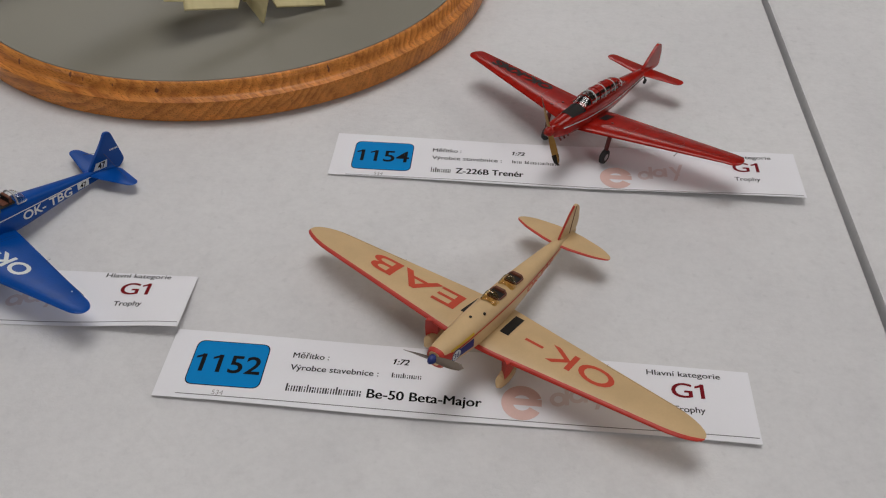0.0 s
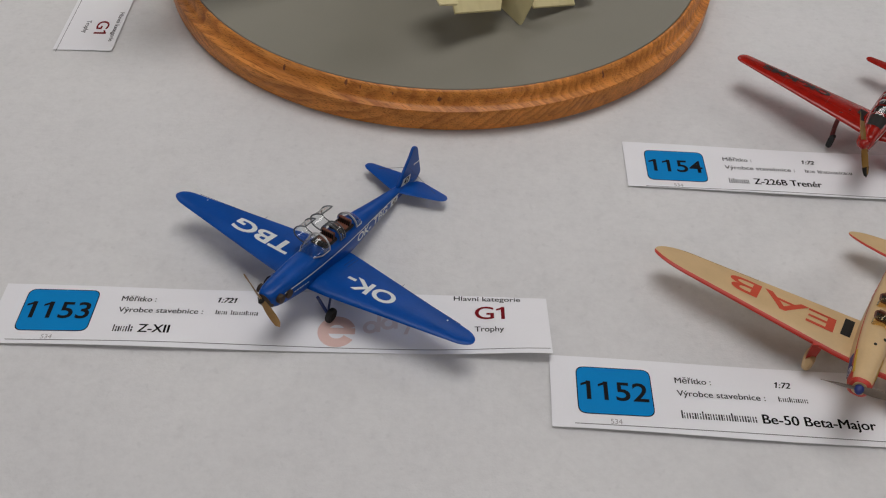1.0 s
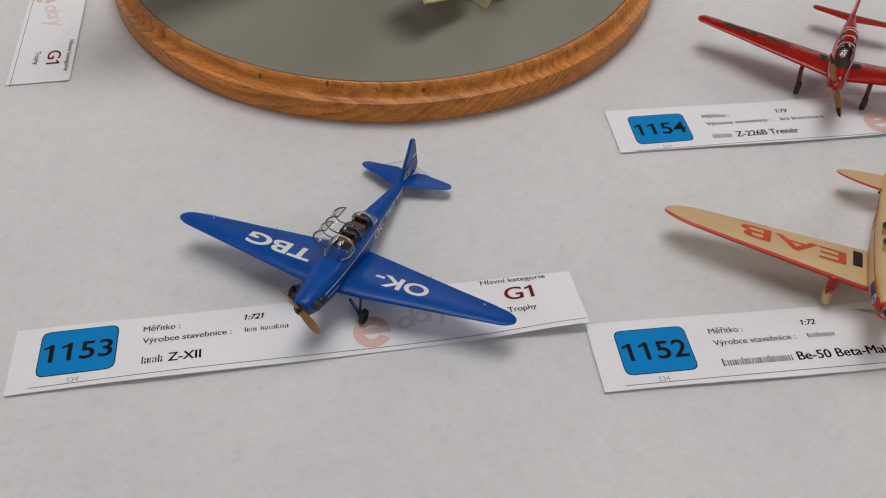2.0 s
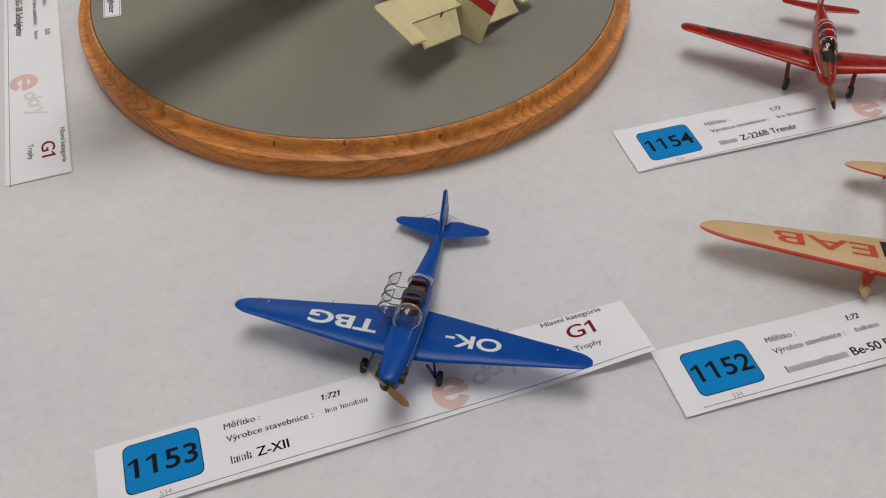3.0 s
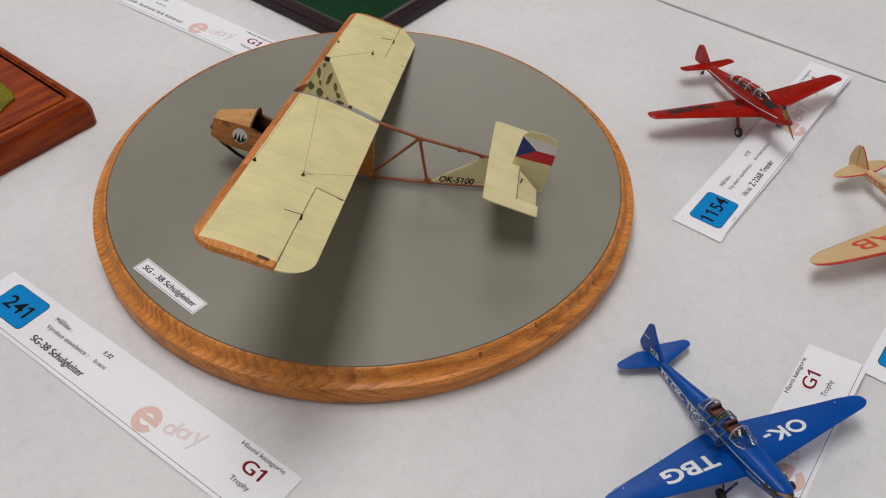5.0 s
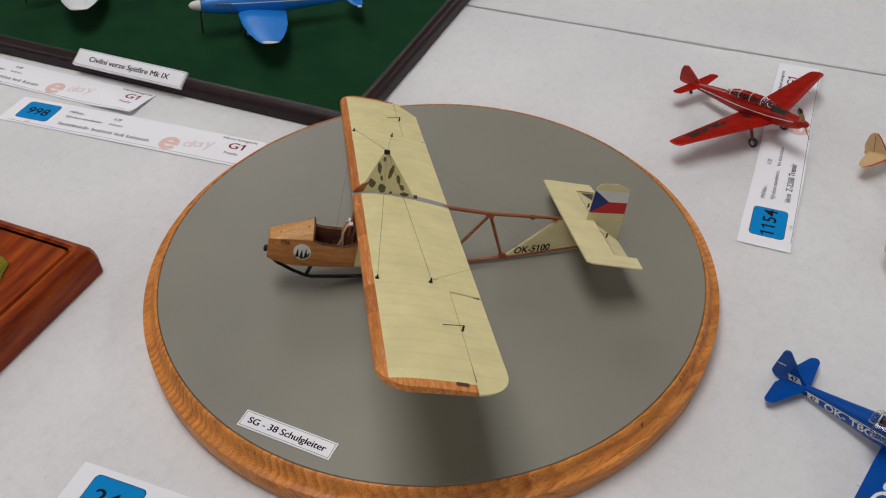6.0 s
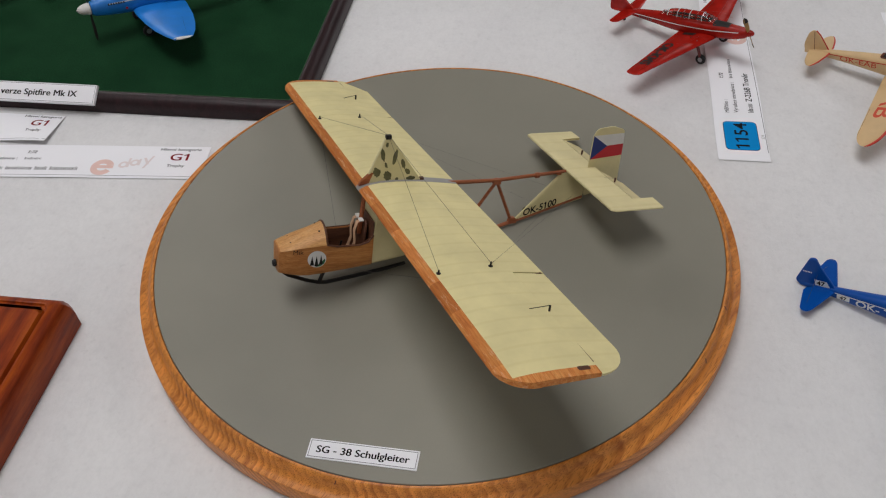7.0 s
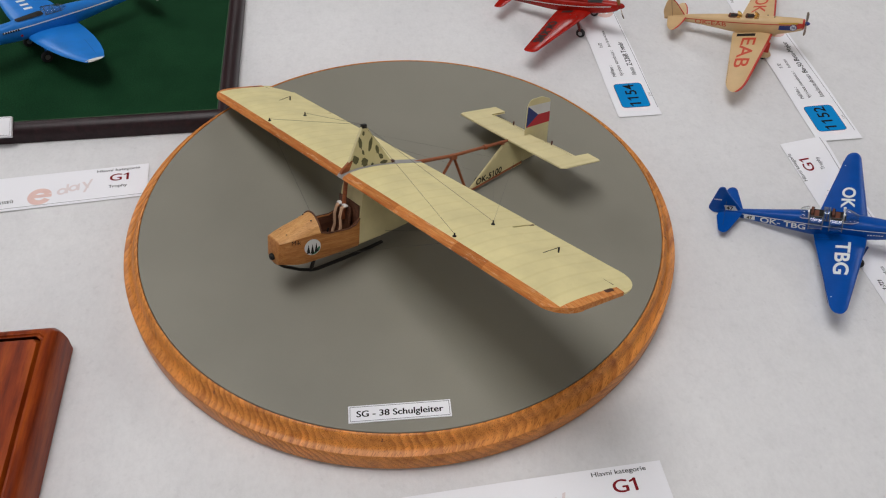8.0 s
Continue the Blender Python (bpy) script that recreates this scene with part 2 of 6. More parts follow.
INK_PEACH = paint("peach_ink", (0.75, 0.52, 0.47), 0.7, 0.05, bump=0)
INK_BLUSH = paint("blush_ink", (0.74, 0.66, 0.66), 0.7, 0.03, bump=0)
BOARD_GREY = paint("grey_board", (0.220, 0.209, 0.169), 0.44, 0.05, 0.05, 0.05, spec=0.5, grain=0.0006)
RIM_WOOD = oak_material()
KNOT = paint("dark_wood_knot", (0.19, 0.060, 0.018), 0.5, 0.3, 0.002)
MAHOGANY = wood("mahogany", (0.10, 0.011, 0.003), (0.24, 0.035, 0.004), (0.39, 0.080, 0.007), (18, 150, 150), 0.36, spec=0.2, coat=0.04)
FRAME_DARK = wood("dark_stained_frame", (0.010, 0.004, 0.005), (0.018, 0.007, 0.009), (0.030, 0.011, 0.013), (20, 200, 200), 0.4, spec=0.3)
FELT = felt_material()
FELT_EDGE = paint("frayed_felt_edge", (0.055, 0.115, 0.06), 0.9, 0.3, 0.004, spec=0.1)
GRASS = grass_material()
LINEN = fabric_wing("doped_linen", (0.72, 0.64, 0.33))
LINEN_TAIL = fabric_wing("doped_linen_tail", (0.69, 0.61, 0.335), 0.011)
PLY = wood("glider_plywood", (0.36, 0.135, 0.036), (0.47, 0.19, 0.050), (0.56, 0.26, 0.078), (60, 500, 500), 0.48, spec=0.3)
PLY_EDGE = wood("leading_edge_plywood", (0.42, 0.125, 0.028), (0.54, 0.185, 0.044), (0.62, 0.27, 0.075), (700, 45, 700), 0.5, spec=0.14, veneer=0.024)
PLY_LIGHT = wood("light_plywood", (0.50, 0.24, 0.080), (0.59, 0.30, 0.10), (0.66, 0.37, 0.14), (60, 500, 500), 0.45, spec=0.3)
SPAR = wood("red_brown_spruce", (0.20, 0.05, 0.015), (0.30, 0.085, 0.025), (0.38, 0.12, 0.04), (60, 700, 700), 0.45)
SEAM_BROWN = paint("brown_seam", (0.17, 0.11, 0.05), 0.6, 0.25, 0.006)
DARK_WOOD = wood("dark_interior_wood", (0.05, 0.018, 0.008), (0.10, 0.035, 0.015), (0.15, 0.06, 0.025), (60, 500, 500), 0.6)
CAMO = camouflage()
OLIVE = paint("olive_blotch", (0.125, 0.12, 0.06), 0.6, 0.2, 0.004, spec=0.25)
TAPE = paint("grey_tape", (0.30, 0.29, 0.28), 0.6, 0.08)
BLACK = paint("matt_black", (0.012, 0.011, 0.010), 0.55, 0.2, spec=0.25)
RUBBER = paint("tyre_black", (0.015, 0.015, 0.016), 0.7, 0.2)
WIRE = paint("rigging_thread", (0.06, 0.055, 0.05), 0.5, 0.1, bump=0)
FRAME_GREY = paint("canopy_frame_grey", (0.10, 0.11, 0.12), 0.45, 0.15)
STEEL = paint("dull_aluminium", (0.55, 0.55, 0.56), 0.35, 0.1, metal=0.85)
BRASS_WOOD = paint("propeller_brown", (0.30, 0.17, 0.055), 0.35, 0.2)
PROP_GREY = paint("propeller_grey_brown", (0.17, 0.13, 0.10), 0.4, 0.15)
PROP_OCHRE = paint("propeller_ochre", (0.34, 0.18, 0.035), 0.4, 0.15)
BLUE = paint("gloss_blue", (0.001, 0.066, 0.33), 0.30, 0.10, 0.01, spec=0.22)
BLUE_DARK = paint("panel_line_blue", (0.004, 0.02, 0.12), 0.4, 0.1)
CREAM = paint("satin_cream", (0.62, 0.43, 0.22), 0.45, 0.06, 0.01)
LETTER_RED = paint("letter_orange_red", (0.58, 0.075, 0.035), 0.5, 0.08, spec=0.25)
TRIM_RED = paint("trim_red", (0.52, 0.032, 0.016), 0.45, 0.1)
RED = paint("gloss_red", (0.35, 0.010, 0.005), 0.20, 0.20, 0.006, spec=0.3)
RED_DARK = paint("shaded_dark_red", (0.12, 0.006, 0.006), 0.4, 0.1)
WHITE = paint("decal_white", (0.72, 0.76, 0.76), 0.5, 0.05, bump=0)
SKY_BLUE = paint("bright_sky_blue", (0.012, 0.19, 0.62), 0.38, 0.10, 0.01)
SILVER_WHITE = paint("silver_white", (0.62, 0.62, 0.64), 0.4, 0.06)
MODEL_GREY = paint("model_light_grey", (0.33, 0.34, 0.36), 0.5, 0.1)
YELLOW = paint("trim_yellow", (0.60, 0.38, 0.02), 0.5, 0.1)
NAVY = paint("trim_navy", (0.012, 0.025, 0.16), 0.45, 0.1)
FLAG_BLUE = paint("flag_blue", (0.012, 0.028, 0.17), 0.5, 0.08)
FLAG_RED = paint("flag_red", (0.50, 0.015, 0.022), 0.5, 0.08)
FLAG_WHITE = paint("flag_white", (0.68, 0.67, 0.64), 0.5, 0.05)
FOREST = paint("emblem_green", (0.02, 0.13, 0.05), 0.5, 0.1)
ENGINE = paint("engine_dark_brown", (0.045, 0.028, 0.018), 0.5, 0.3, 0.003)
COCKPIT = paint("cockpit_red_brown", (0.14, 0.040, 0.018), 0.6, 0.25, 0.003)
STRAP = paint("seat_straps", (0.50, 0.30, 0.18), 0.7, 0.1)
GLASS = glass_material("clear_plastic", (0.93, 0.96, 0.97))
GLASS_AMBER = glass_material("amber_plastic", (0.95, 0.76, 0.40))
WALL = paint("hall_wall", (0.32, 0.31, 0.295), 0.8, 0.05, 0.6, 0.1, grain=0.004)
CEILING = paint("hall_ceiling", (0.38, 0.38, 0.37), 0.85, 0.03, 0.8, 0.1, grain=0.01)
FLOOR = wood("hall_parquet", (0.16, 0.09, 0.045), (0.24, 0.14, 0.07), (0.30, 0.18, 0.10), (1.2, 14, 14), 0.4)
METAL_LEG = paint("grey_table_leg", (0.25, 0.25, 0.26), 0.4, 0.08, metal=0.6)
PANEL_GLOW, _t, _b = shader("lamp_diffuser", 0.6)
_b.inputs["Base Color"].default_value = (0.8, 0.8, 0.8, 1)
_b.inputs["Emission Color"].default_value = (1, 0.98, 0.96, 1)
_b.inputs["Emission Strength"].default_value = 2.0

MM = 0.001


# ---- mesh helpers (millimetres in, metres out) ----
def part(name, bm, material, parent=None, label="", smooth=True):
    me = bpy.data.meshes.new(name)
    bmesh.ops.recalc_face_normals(bm, faces=bm.faces)
    bm.to_mesh(me)
    bm.free()
    for m in material if isinstance(material, (list, tuple)) else [material]:
        me.materials.append(m)
    if smooth:
        me.shade_smooth()
        me.set_sharp_from_angle(angle=radians(38))
    ob = new(name, me)
    if parent:
        ob.parent = parent
    if label:
        ob["label"] = label
    return ob


def thing(name, label, category, m=None, group="", kind=""):
    ob = new(name)
    ob.empty_display_size = 0.02
    if m is not None:
        ob.matrix_world = m
    return tagged(ob, label, category, group, kind)


def loft(rings, cap0=True, cap1=True, close=True):
    bm = bmesh.new()
    rows = [[bm.verts.new((p[0] * MM, p[1] * MM, p[2] * MM)) for p in r] for r in rings]
    n = len(rows[0])
    for a, b in zip(rows, rows[1:]):
        for i in range(n if close else n - 1):
            j = (i + 1) % n
            bm.faces.new((a[i], a[j], b[j], b[i]))
    if cap0:
        bm.faces.new(rows[0][::-1])
    if cap1:
        bm.faces.new(rows[-1])
    return bm


def ring(x, hw, zb, zt, n=20, p=2.4):
    """A fuselage section: a rounded box of half-width hw from zb to zt."""
    out, zc, hh = [], (zb + zt) / 2, (zt - zb) / 2
    for i in range(n):
        a = 2 * math.pi * i / n
        c, s = math.cos(a), math.sin(a)
        out.append((x, hw * math.copysign(abs(c) ** (2 / p), c), zc + hh * math.copysign(abs(s) ** (2 / p), s)))
    return out


def interp(x, table):
    """Piecewise-linear columns of a table sorted by falling first column."""
    if x >= table[0][0]:
        return table[0][1:]
    for a, b in zip(table, table[1:]):
        if x >= b[0]:
            k = (a[0] - x) / (a[0] - b[0])
            return tuple(u + (w - u) * k for u, w in zip(a[1:], b[1:]))
    return table[-1][1:]


def fuselage(stations, p=2.4, n=20, steps=4):
    xs = []
    for a, b in zip(stations, stations[1:]):
        xs += [a[0] + (b[0] - a[0]) * i / steps for i in range(steps)]
    xs.append(stations[-1][0])
    return loft([ring(x, *smooth_row(x, stations), n, p) for x in xs])


def smooth_row(x, stations):
    """Catmull-Rom columns between stations."""
    k = 0
    while k < len(stations) - 2 and x < stations[k + 1][0]:
        k += 1
    a, b = stations[k], stations[k + 1]
    pa, nb = stations[max(k - 1, 0)], stations[min(k + 2, len(stations) - 1)]
    u = min(1, max(0, (a[0] - x) / (a[0] - b[0])))
    out = []
    for i in range(1, len(a)):
        m0 = (b[i] - pa[i]) / max(1e-6, pa[0] - b[0]) * (a[0] - b[0])
        m1 = (nb[i] - a[i]) / max(1e-6, a[0] - nb[0]) * (a[0] - b[0])
        out.append((2 * u**3 - 3 * u**2 + 1) * a[i] + (u**3 - 2 * u**2 + u) * m0 + (3 * u**2 - 2 * u**3) * b[i] + (u**3 - u**2) * m1)
    return out


def side_y(x, z, stations, p=2.4):
    hw, zb, zt = smooth_row(x, stations)
    zn = min(0.98, abs((z - (zb + zt) / 2) / ((zt - zb) / 2)))
    return hw * (1 - zn**p) ** (1 / p)


def airfoil_z(xi, t):
    """Half-thickness of a wing section at chord fraction xi."""
    xi = min(1, max(0, xi))
    return 5 * t * (0.2969 * math.sqrt(xi) - 0.126 * xi - 0.3516 * xi**2 + 0.2843 * xi**3 - 0.1015 * xi**4) + 0.004 * xi


class Wing:
    """One tapered wing: planform stations (y, leading x, trailing x, z), thickness, and a rounded tip of that length."""

    def __init__(self, stations, thick=0.13, round_tip=6.0, camber=0.35):
        self.st, self.t, self.r, self.camber = stations, thick, round_tip, camber
        self.y1 = stations[-1][0]

    def plan(self, y):
        st = self.st
        y = min(max(y, st[0][0]), self.y1)
        for a, b in zip(st, st[1:]):
            if y <= b[0]:
                k = (y - a[0]) / (b[0] - a[0])
                le, te, z = (a[i] + (b[i] - a[i]) * k for i in (1, 2, 3))
                break
        edge = self.y1 - y
        if edge < self.r:
            q = math.sqrt(max(0.0, 1 - ((self.r - edge) / self.r) ** 2))
            q = 0.12 + 0.88 * q
            mid = le * 0.55 + te * 0.45
            le, te = mid + (le - mid) * q, mid + (te - mid) * q
        return le, te, z

    def top(self, x, y):
        le, te, z = self.plan(abs(y))
        c = le - te
        xi = (le - x) / c
        return z + c * airfoil_z(xi, self.t) * (1 + self.camber)

    def section(self, y, side):
        le, te, z = self.plan(y)
        c = le - te
        xis = [0, 0.01, 0.03, 0.07, 0.13, 0.22, 0.35, 0.5, 0.65, 0.8, 0.92, 1.0]
        up = [(le - c * q, side * y, z + c * airfoil_z(q, self.t) * (1 + self.camber)) for q in xis]
        dn = [(le - c * q, side * y, z - c * airfoil_z(q, self.t) * (1 - self.camber)) for q in xis[-2:0:-1]]
        return up + dn

    def mesh(self, side, extra=()):
        ys = {s[0] for s in self.st} | set(extra)
        a, b = self.st[0][0], self.y1
        ys |= {a + (b - self.r - a) * i / 8 for i in range(9)} | {b - self.r * (1 - math.sin(math.pi / 2 * i / 7)) for i in range(8)}
        return loft([self.section(y, side) for y in sorted(ys)])


def plate(outline, axes, thick, off=0.0):
    """A flat sheet from a closed outline of (u, v); axes: functions to x, y, z of (u, v, w)."""
    bm = bmesh.new()
    n = len(outline)
    cu, cv = sum(p[0] for p in outline) / n, sum(p[1] for p in outline) / n
    lay = []
    for w, k in ((-thick / 2, 0.985), (-thick / 4, 1.0), (thick / 4, 1.0), (thick / 2, 0.985)):
        lay.append([bm.verts.new(Vector(axes(cu + (u - cu) * k, cv + (v - cv) * k, w + off)) * MM) for u, v in outline])
    for a, b in zip(lay, lay[1:]):
        for i in range(n):
            j = (i + 1) % n
            bm.faces.new((a[i], a[j], b[j], b[i]))
    bm.faces.new(lay[0][::-1])
    bm.faces.new(lay[-1])
    return bm


UPRIGHT = lambda u, v, w: (u, w, v)  # noqa: E731


def rounded(points, r, n=5):
    """Rounds the corners of a closed outline."""
    out, m = [], len(points)
    for i, p in enumerate(points):
        a, b = Vector(points[i - 1]), Vector(points[(i + 1) % m])
        p = Vector(p)
        k = min(r, (a - p).length * 0.45, (b - p).length * 0.45)
        s, e = p + (a - p).normalized() * k, p + (b - p).normalized() * k
        for j in range(n + 1):
            q = j / n
            out.append(tuple((1 - q) ** 2 * s + 2 * q * (1 - q) * p + q * q * e))
    return out


def tube(points, r, sides=8, flat=1.0, r1=None):
    """A rod along points; flat squeezes it sideways, r1 tapers it."""
    pts = [Vector(p) for p in points]
    rings = []
    for i, p in enumerate(pts):
        d = (pts[min(i + 1, len(pts) - 1)] - pts[max(i - 1, 0)]).normalized()
        ref = Vector((0, 0, 1)) if abs(d.z) < 0.9 else Vector((1, 0, 0))
        s = d.cross(ref).normalized()
        u = s.cross(d)
        rr = r + ((r1 if r1 is not None else r) - r) * i / max(1, len(pts) - 1)
        rings.append([p + s * math.cos(a) * rr * flat + u * math.sin(a) * rr for a in (2 * math.pi * k / sides for k in range(sides))])
    return loft(rings)


def lathe(profile, n=32, axis="z", centre=(0, 0, 0)):
    """Turns (radius, height) pairs round an axis."""
    rings = []
    for r, h in profile:
        row = []
        for i in range(n):
            a = 2 * math.pi * i / n
            c, s = r * math.cos(a), r * math.sin(a)
            p = {"z": (c, s, h), "y": (c, h, s), "x": (h, c, s)}[axis]
            row.append((p[0] + centre[0], p[1] + centre[1], p[2] + centre[2]))
        rings.append(row)
    return loft(rings)


def box(x0, x1, y0, y1, z0, z1, bevel=0.0):
    bm = bmesh.new()
    bmesh.ops.create_cube(bm, size=1)
    for v in bm.verts:
        v.co = Vector(((x0 + x1) / 2 + v.co.x * (x1 - x0), (y0 + y1) / 2 + v.co.y * (y1 - y0), (z0 + z1) / 2 + v.co.z * (z1 - z0))) * MM
    if bevel:
        bmesh.ops.bevel(bm, geom=list(bm.edges), offset=bevel * MM, segments=2, affect="EDGES", profile=0.6)
    return bm


def joined(*bms):
    out = bmesh.new()
    for b in bms:
        me = bpy.data.meshes.new("tmp")
        b.to_mesh(me)
        b.free()
        out.from_mesh(me)
        bpy.data.meshes.remove(me)
    return out


def moved(bm, m):
    bmesh.ops.transform(bm, matrix=m, verts=bm.verts)
    return bm


def letters(text, height, bold=0.0, width=0.0, align="CENTER", slant=0.0, spacing=1.0, heavy=0.0):
    """Flat lettering in millimetres, baseline at v = 0; height is that of a capital; width squeezes it to a length."""
    cu = bpy.data.curves.new("lettering", "FONT")
    cu.body, cu.size, cu.align_x, cu.offset, cu.shear, cu.space_character = text, 1.0, "LEFT", bold, slant, spacing
    cu.resolution_u, cu.fill_mode = 4, "FRONT"
    ob = bpy.data.objects.new("lettering", cu)
    scene.collection.objects.link(ob)
    bpy.context.view_layer.update()
    me = bpy.data.meshes.new_from_object(ob.evaluated_get(bpy.context.evaluated_depsgraph_get()))
    flags = []
    for i, ch in enumerate(text):
        if ch == "1":
            cu.body = text[: i + 1]
            bpy.context.view_layer.update()
            stem = bpy.data.meshes.new_from_object(ob.evaluated_get(bpy.context.evaluated_depsgraph_get()))
            top, right = 0.70 + bold, max(v.co.x for v in stem.vertices)
            flags.append((right - 0.10 - 2 * bold - slant * 0.1, top))
            bpy.data.meshes.remove(stem)
    bpy.data.objects.remove(ob)
    bpy.data.curves.remove(cu)
    bm = bmesh.new()
    bm.from_mesh(me)
    bpy.data.meshes.remove(me)
    bmesh.ops.remove_doubles(bm, verts=bm.verts, dist=1e-5)
    bmesh.ops.triangulate(bm, faces=bm.faces)
    for x, top in flags:
        q = [(x + 0.03, top), (x - 0.02, top - 0.06), (x - 0.16, top - 0.13), (x - 0.16, top - 0.22), (x + 0.03, top - 0.14)]
        bm.faces.new([bm.verts.new((u, v, 0)) for u, v in q])
    k = height / 0.70
    xs = [v.co.x for v in bm.verts]
    x0, x1 = min(xs), max(xs)
    kx = width / (x1 - x0) if width else k
    base = {"CENTER": (x0 + x1) / 2, "LEFT": x0, "RIGHT": x1}[align]
    for v in bm.verts:
        v.co = ((v.co.x - base) * kx, v.co.y * k, 0)
    if heavy:  # thicker strokes: the same outline laid over itself, slightly aside
        copies = [bm]
        for i, (du, dv) in enumerate(((1, 0), (0.5, 0.7), (-0.5, -0.5))):
            c = bm.copy()
            bmesh.ops.translate(c, vec=(du * heavy, dv * heavy * 0.5, 0.012 * (i + 1)), verts=c.verts)
            copies.append(c)
        bm = joined(*copies)
    return bm


def drape(bm, place, cuts=0):
    """Lays flat lettering or shapes (u, v in millimetres) on a surface given by place(u, v) -> x, y, z."""
    if cuts:
        us = [v.co.x for v in bm.verts]
        vs = [v.co.y for v in bm.verts]
        for axis, lo, hi in ((0, min(us), max(us)), (1, min(vs), max(vs))):
            for i in range(1, cuts):
                co, no = [0, 0, 0], [0, 0, 0]
                co[axis], no[axis] = lo + (hi - lo) * i / cuts, 1
                bmesh.ops.bisect_plane(bm, geom=bm.verts[:] + bm.edges[:] + bm.faces[:], plane_co=co, plane_no=no)
    for v in bm.verts:
        v.co = (Vector(place(v.co.x, v.co.y)) + Vector((0, 0, v.co.z))) * MM
    return bm


def flat_shape(outline):
    bm = bmesh.new()
    bm.faces.new([bm.verts.new((u, v, 0)) for u, v in outline])
    return bm


def flat_ring(cx, cy, r0, r1, a0=0.0, a1=360.0, n=24):
    bm = bmesh.new()
    rows = []
    for i in range(n + 1):
        a = radians(a0 + (a1 - a0) * i / n)
        rows.append([bm.verts.new((cx + r * math.cos(a), cy + r * math.sin(a), 0)) for r in (r0, r1)])
    for a, b in zip(rows, rows[1:]):
        bm.faces.new((a[0], a[1], b[1], b[0]))
    return bm


def bar(x0, y0, x1, y1):
    return flat_shape([(x0, y0), (x1, y0), (x1, y1), (x0, y1)])


def circle(cx, cy, r, n=28):
    return flat_shape([(cx + r * math.cos(2 * math.pi * i / n), cy + r * math.sin(2 * math.pi * i / n)) for i in range(n)])


# ---- the hall: out of view, assumed; wall and ceiling tones limit the bounce ----
def slab(name, x0, x1, y0, y1, z0, z1, mat, label):
    ob = part(name, box(x0 * 1000, x1 * 1000, y0 * 1000, y1 * 1000, z0 * 1000, z1 * 1000), mat, smooth=False)
    return tagged(ob, label, "structure", kind="structure")


HX0, HX1, HY0, HY1, FZ = -7.0, 7.0, -6.5, 8.0, -0.75
slab("floor", HX0, HX1, HY0, HY1, FZ - 0.1, FZ, FLOOR, "brown parquet floor of an exhibition hall")
slab("ceiling", HX0, HX1, HY0, HY1, CEIL, CEIL + 0.15, CEILING, "plain hall ceiling out of view, toned to limit bounced light")
slab("wall_west", HX0 - 0.2, HX0, HY0, HY1, FZ, CEIL, WALL, "plain hall wall out of view, toned to limit bounced light")
slab("wall_east", HX1, HX1 + 0.2, HY0, HY1, FZ, CEIL, WALL, "plain hall wall out of view, toned to limit bounced light")
slab("wall_south", HX0 - 0.2, HX1 + 0.2, HY0 - 0.2, HY0, FZ, CEIL, WALL, "plain hall wall out of view, toned to limit bounced light")
slab("wall_north", HX0 - 0.2, HX1 + 0.2, HY1, HY1 + 0.2, FZ, CEIL, WALL, "plain hall wall out of view, toned to limit bounced light")


def ceiling_panel():
    ob = thing("ceiling_light", "assumed flat rectangular white ceiling light panel, out of view", "lamp", group="ceiling lights")
    part("diffuser", box(-800, 800, -475, 475, -12, -4), PANEL_GLOW, ob, smooth=False)
    for name, b in (("trim_strip", (-830, 830, 475, 505)), ("trim_strip", (-830, 830, -505, -475)), ("trim_strip", (-830, -800, -475, 475)), ("trim_strip", (800, 830, -475, 475))):
        part(name, box(*b, -22, 0, 3), STEEL, ob)
    return ob


panel = ceiling_panel()
panel.matrix_world = pose(*PANELS[0], CEIL, 0, 0, ROW_TURN)
for px, py in PANELS[1:]:
    copy_thing(panel, pose(px, py, CEIL, 0, 0, ROW_TURN))


# ---- tables under white covers ----
def fold_over(q, lo, hi, r=0.004):
    """Along one axis: the place and the drop of a cloth that hangs over both edges."""
    for edge, s in ((hi, 1), (lo, -1)):
        d = (q - edge) * s + r
        if d > 0:
            a = d / r
            if a < math.pi / 2:
                return edge - s * r + s * r * math.sin(a), r * (1 - math.cos(a))
            return edge, r + (d - r * math.pi / 2)
    return q, 0.0


